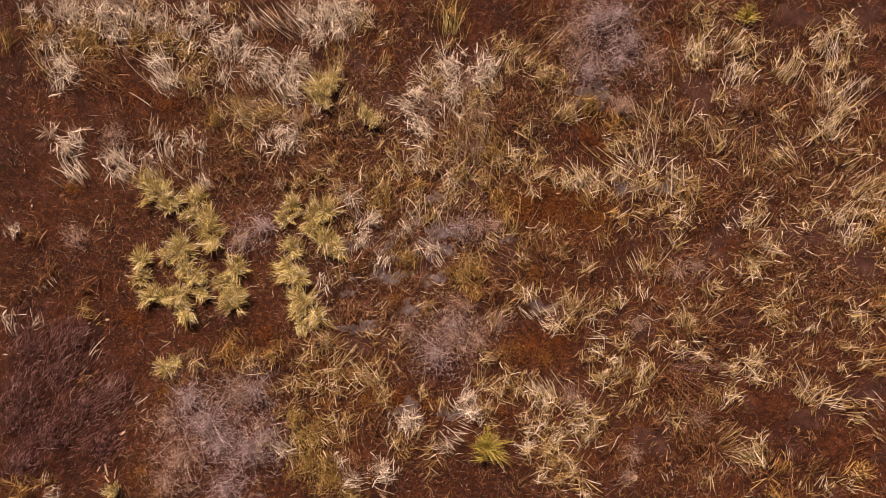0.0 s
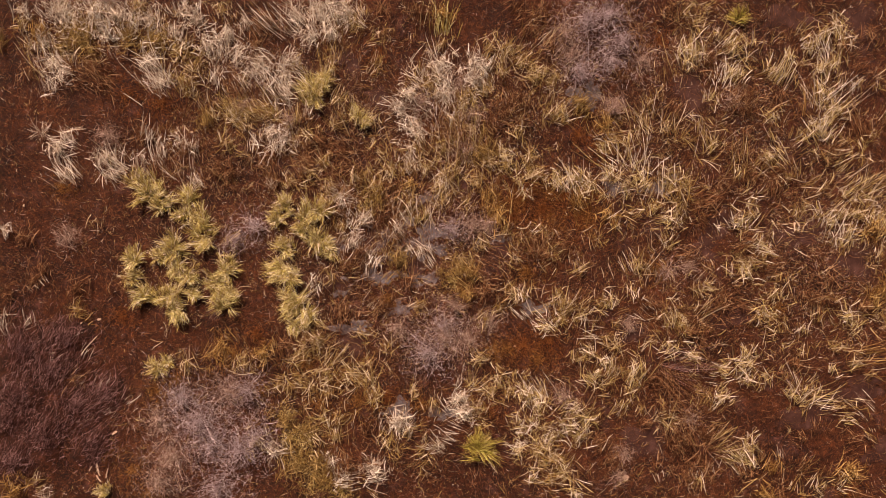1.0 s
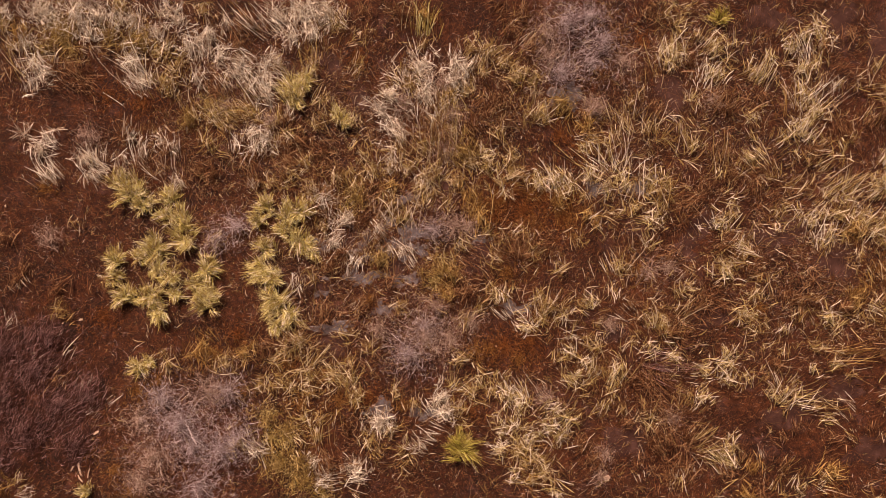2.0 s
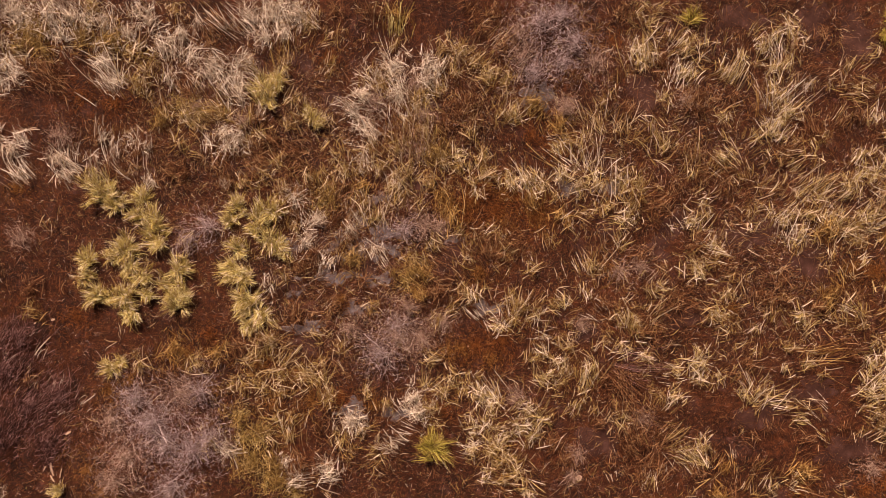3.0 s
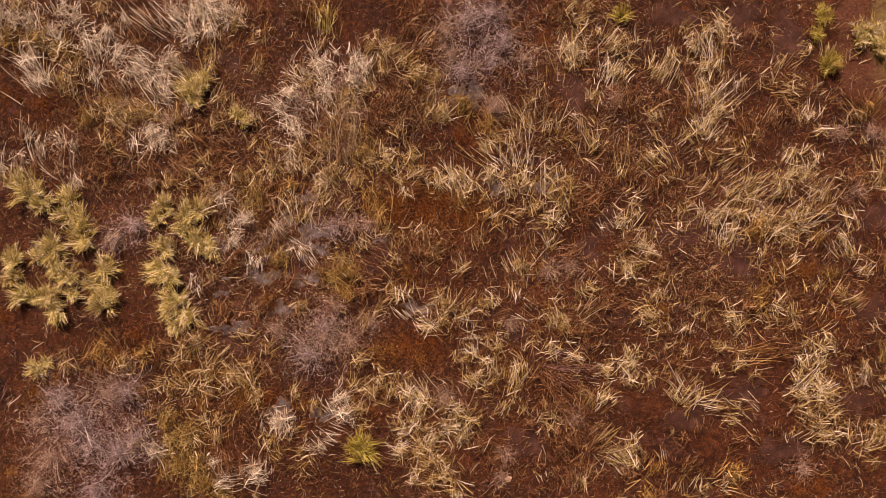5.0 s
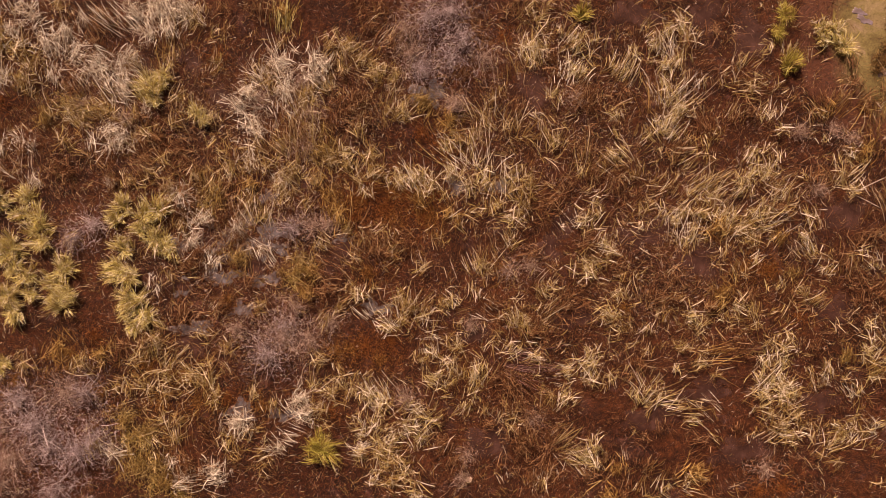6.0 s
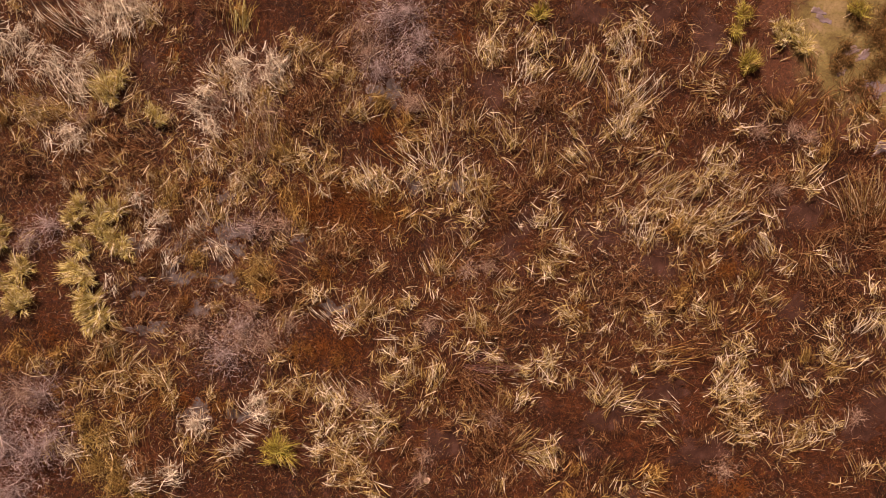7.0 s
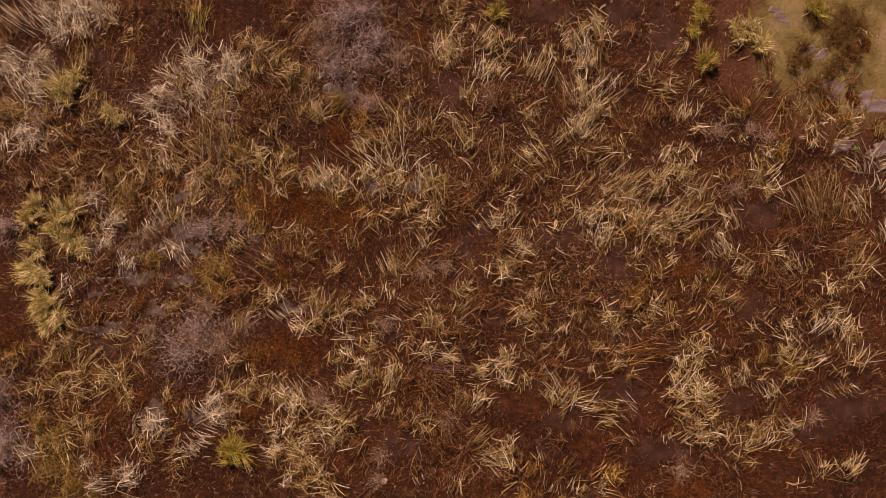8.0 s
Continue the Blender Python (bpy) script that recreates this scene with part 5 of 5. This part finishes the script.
for u, v, r, a in [(505, 392, 20, 110), (577, 425, 30, 60), (592, 442, 24, 20), (547, 410, 18, 90), (520, 440, 26, 90), (515, 475, 30, 180), (532, 492, 24, 350), (540, 530, 34, 200), (556, 560, 26, 300), (540, 574, 20, 270), (568, 162, 32, 100), (586, 146, 24, 70), (574, 178, 22, 80), (650, 205, 22, 90), (656, 218, 16, 40), (295, 652, 22, 40), (312, 640, 16, 50), (204, 866, 18, 90), (1756, 62, 24, 85), (1772, 89, 22, 30), (1738, 77, 20, 150), (1736, 56, 18, 100)]:
    tussock(u, v, r, a, "yellow", "dense yellow sedge tussock with arching leaves on dark peat", "yellow tussocks")
for u, v, r, a in [(864, 790, 34, 100), (1318, 32, 21, 90), (1679, 121, 27, 95), (1669, 34, 22, 85), (1657, 65, 18, 80), (1872, 26, 28, 90)]:
    tussock(u, v, r, a, "green", "olive-green grass tussock with fanned narrow leaves", "green tussocks")


# ---- loose scraps ----
def scrap(u, v, length, width, turn, label):
    """A curled flake of pale bark or stem."""
    rng = seeded(u, v, 21)
    x, y = plan(u, v)
    bm = bmesh.new()
    rows = []
    for i in range(5):
        s = i / 4 - 0.5
        w = width * (0.65 + 0.35 * math.cos(s * 2.6)) * rng.uniform(0.8, 1.2)
        h = 0.012 * math.cos(s * 3) + 0.010
        rows.append([bm.verts.new((length * s, w * c, h + 0.006 * (1 - abs(c)))) for c in (-0.5, 0, 0.5)])
        rows[-1] += [bm.verts.new((length * s, w * c, h - 0.006)) for c in (0.5, -0.5)]
    for p, q in zip(rows, rows[1:]):
        for k in range(5):
            bm.faces.new((p[k], p[(k + 1) % 5], q[(k + 1) % 5], q[k]))
    bm.faces.new(rows[0][::-1])
    bm.faces.new(rows[-1])
    bmesh.ops.recalc_face_normals(bm, faces=bm.faces)
    me = bpy.data.meshes.new("bark_scrap")
    bm.to_mesh(me)
    bm.free()
    me.materials.append(M["wood"])
    ob = new("bark_scrap", me)
    ob.matrix_world = pose(x, y, float(rise(x, y)) + 0.004, 0, 0, turn)
    return tagged(ob, label, "debris", "pale scraps on the bog")


for u, v, length, width, turn in [(353, 234, 0.035, 0.03, 20), (158, 573, 0.035, 0.03, 50), (190, 566, 0.05, 0.03, 10), (219, 766, 0.08, 0.03, 35), (186, 822, 0.34, 0.022, 102), (177, 826, 0.17, 0.018, 60), (191, 806, 0.12, 0.02, 20), (190, 848, 0.12, 0.016, 125), (172, 612, 0.34, 0.012, 48), (124, 640, 0.22, 0.010, 28), (40, 688, 0.18, 0.010, 40), (205, 838, 0.14, 0.012, 78), (926, 612, 0.05, 0.025, 160), (846, 110, 0.06, 0.035, 95), (1420, 396, 0.05, 0.03, 80), (1191, 20, 0.04, 0.03, 30), (58, 365, 0.04, 0.025, 100), (710, 716, 0.05, 0.02, 15), (1122, 845, 0.09, 0.07, 40)]:
    scrap(u, v, length, width, turn, "bleached pale scrap of bark on brown soil")

# a bright green crumpled scrap lying among the stems
x, y = plan(1941, 268)
bm = bmesh.new()
bmesh.ops.create_icosphere(bm, subdivisions=2, radius=0.022)
rng = np.random.default_rng(3)
for p in bm.verts:
    p.co = Vector((p.co.x * 1.3, p.co.y, p.co.z * 0.5)) * rng.uniform(0.75, 1.2)
me = bpy.data.meshes.new("plastic_scrap")
bm.to_mesh(me)
bm.free()
me.materials.append(M["plastic"])
litter = new("plastic_scrap", me)
litter.location = (x, y, float(rise(x, y)) + 0.012)
tagged(litter, "tiny bright green crumpled plastic scrap on pale silt", "litter")


# ---- uncountable ground cover ----
def cover(name, count, kind, label, seed, lo, hi, wide, field=None, lift=(0.0, 0.5), lean=0.9, rows=2, sheaf=1):
    rng = np.random.default_rng(seed)
    x, y = rng.uniform(-7.2, 10.7, count), rng.uniform(-4.4, 4.4, count)
    out = np.maximum(np.maximum(-6.6 - x, x - 10.1), np.abs(y) - 3.75)
    keep = out < 0.5 * rng.random(count) + 0.3 * patchy(x, y, 1.7, 2.0)
    if field is not None:
        keep &= rng.random(count) < field(x, y)
    for u, v, ru, rv in MUD + [(p[0], p[1], p[2] * 0.8, p[3] * 0.8) for p in POOLS]:
        px, py = plan(u, v)
        keep &= ~(np.hypot((x - px) / (ru * STEP), (y - py) / (rv * STEP)) < rng.uniform(0.2, 1.1, count))
    cx, cy = plan(1918, 64)
    keep &= ~(np.hypot((x - cx) / 1.14, (y - cy) / 1.14) < rng.uniform(0.85, 1.25, count))
    x, y = x[keep], y[keep]
    x, y = np.repeat(x, sheaf), np.repeat(y, sheaf)
    n = len(x)
    swing = np.repeat(rng.normal(0, lean, n // sheaf), sheaf)
    x, y = x + rng.normal(0, 0.02, n), y + rng.normal(0, 0.02, n)
    az = 1.2 + 0.9 * (patchy(x, y, 1.3, 4.0) - 0.5) * 4 + swing + rng.normal(0, 0.35, n)
    base = np.stack([x, y, rise(x, y) + 0.002], 1)
    v0, f0 = stems(rng, base, az, rng.uniform(lo, hi, n), rng.uniform(*wide, n), rng.uniform(*lift, n), rng.uniform(0, 0.8, n), 1.6, rows, 2, rise)
    return tagged(new(name, mesh_from(name, v0, f0, M[kind])), label, "grass", kind="stuff")


for kind, label in (("straw", "wisps of tan dead grass between the clumps"), ("bleached", "wisps of bleached dead grass between the clumps"), ("pale", "wisps of pale yellowish dead grass between the clumps"), ("brown", "dull brown dead grass and leaf litter"), ("thatch", "dark leaf litter under the brown grass"), ("fuzz", "fine dull brown litter under the pale grass")):
    vs, fs = joined(LOOSE[kind])
    tagged(new("loose_grass", mesh_from("loose_grass", vs, fs, M[kind])), label, "grass", kind="stuff")


def bumps(x, y, spots):
    """Sum of soft round spots (plan place, radius, weight)."""
    total = np.zeros_like(x)
    for u, v, r, w in spots:
        px, py = plan(u, v)
        total += w * np.exp(-((x - px) ** 2 + (y - py) ** 2) / (r * STEP) ** 2)
    return total


THICK = [(680, 440, 120, 0.9), (480, 180, 120, 0.45), (560, 270, 110, 0.5), (440, 320, 80, 0.4), (600, 640, 100, 0.35), (560, 760, 90, 0.1), (300, 290, 70, 0.5), (400, 240, 80, 0.6), (730, 380, 70, 0.6), (330, 210, 60, 0.3), (720, 330, 90, 0.5), (830, 250, 70, 0.4), (640, 120, 60, 0.6), (650, 190, 50, 0.6), (930, 185, 55, 0.7), (1480, 510, 90, 0.6), (1420, 560, 70, 0.4), (440, 185, 50, 0.4),
         (1480, 790, 110, -0.6), (1570, 690, 70, -0.6), (870, 40, 80, -0.6), (200, 180, 70, -0.5), (950, 610, 70, -0.8), (980, 395, 80, -0.8), (1080, 250, 40, -0.7), (230, 570, 60, -0.5), (80, 700, 130, -0.7), (60, 400, 100, -0.3), (1300, 720, 60, -0.2), (1860, 110, 120, -0.9), (1890, 770, 110, -0.6), (520, 800, 90, -0.3)]


LITTERED = [(640, 130, 70, 0.9), (930, 185, 60, 0.9), (1480, 510, 95, 0.9), (440, 185, 50, 0.6), (1400, 470, 70, 0.5), (690, 430, 120, 0.9), (740, 520, 90, 0.8), (980, 440, 60, 0.6), (820, 330, 90, 0.6), (440, 120, 100, 0.5), (200, 60, 110, 0.5), (480, 270, 90, 0.5), (1230, 80, 110, 0.4), (1300, 170, 110, 0.5), (1250, 260, 90, 0.4), (1150, 260, 90, 0.4), (1420, 330, 110, 0.5), (1600, 360, 80, 0.4), (820, 560, 80, 0.5), (560, 230, 90, 0.4), (1480, 790, 110, -0.3), (80, 700, 130, -0.2), (1890, 770, 110, -0.4)]


def brown_field(x, y):
    return 0.10 + 0.50 * patchy(x, y, 2.2, 1.0) + 0.22 * (x > 1.5) + bumps(x, y, THICK)


def pale_field(x, y):
    return (0.03 + 0.45 * patchy(x, y, 3.1, 2.4) ** 2) * np.clip((x + 5.4) / 2.0, 0.12, 1) + 0.08 * (x > 1.5) + 0.4 * bumps(x, y, THICK)


cover("thatch", 90000, "thatch", "matted red-brown dead grass thatch covering the bog", 1, 0.04, 0.13, (0.002, 0.004), None, (0.0, 0.9), 1.6)
cover("moss_fuzz", 250000, "moss_brown", "short fuzzy red-brown moss and rootlets on the peat", 8, 0.018, 0.06, (0.0028, 0.0056), None, (0.1, 1.0), 1.8, 1)
cover("root_fuzz", 270000, "fuzz", "fine dull brown rootlets and leaf shreds in soft tufts", 9, 0.02, 0.07, (0.0026, 0.0052), lambda x, y: 0.10 + 1.0 * np.clip(patchy(x, y, 4.6, 5.0) * patchy(x, y, 1.9, 0.3) * 3.2 - 0.22, 0, 1) + 0.35 * (x < -4.0), (0.0, 1.0), 1.8, 1)
cover("leaf_bits", 40000, "brown", "short curled bits of dull brown dead leaf", 4, 0.02, 0.08, (0.0014, 0.0032), lambda x, y: 0.15 + 0.6 * patchy(x, y, 2.7, 3.0) + 0.3 * (x > 1.0), (0.0, 0.9), 1.5)
cover("dry_grass", 30000, "brown", "loose dull brown dry grass stems over the thatch", 2, 0.07, 0.24, (0.002, 0.0042), brown_field, (0.05, 0.8), 0.9, 3, 3)
cover("pale_grass", 11000, "straw", "scattered pale dry grass stems", 3, 0.10, 0.24, (0.0034, 0.0070), pale_field, (0.05, 0.7), 1.1, 3, 3)
cover("broken_stems", 75000, "pale", "short fine broken bits of pale dead stems", 5, 0.025, 0.09, (0.002, 0.0042), lambda x, y: 0.12 + 0.45 * patchy(x, y, 3.3, 0.6) ** 1.5 + 0.7 * bumps(x, y, THICK) + bumps(x, y, LITTERED), (0.0, 0.9), 1.3)
cover("twig_litter", 60000, "tan_twig", "fine grey-tan twig litter between the clumps", 6, 0.04, 0.13, (0.002, 0.004), lambda x, y: 0.10 + 0.35 * patchy(x, y, 2.9, 3.6) ** 1.5 + 0.8 * bumps(x, y, LITTERED), (0.0, 0.9), 1.3, 3)
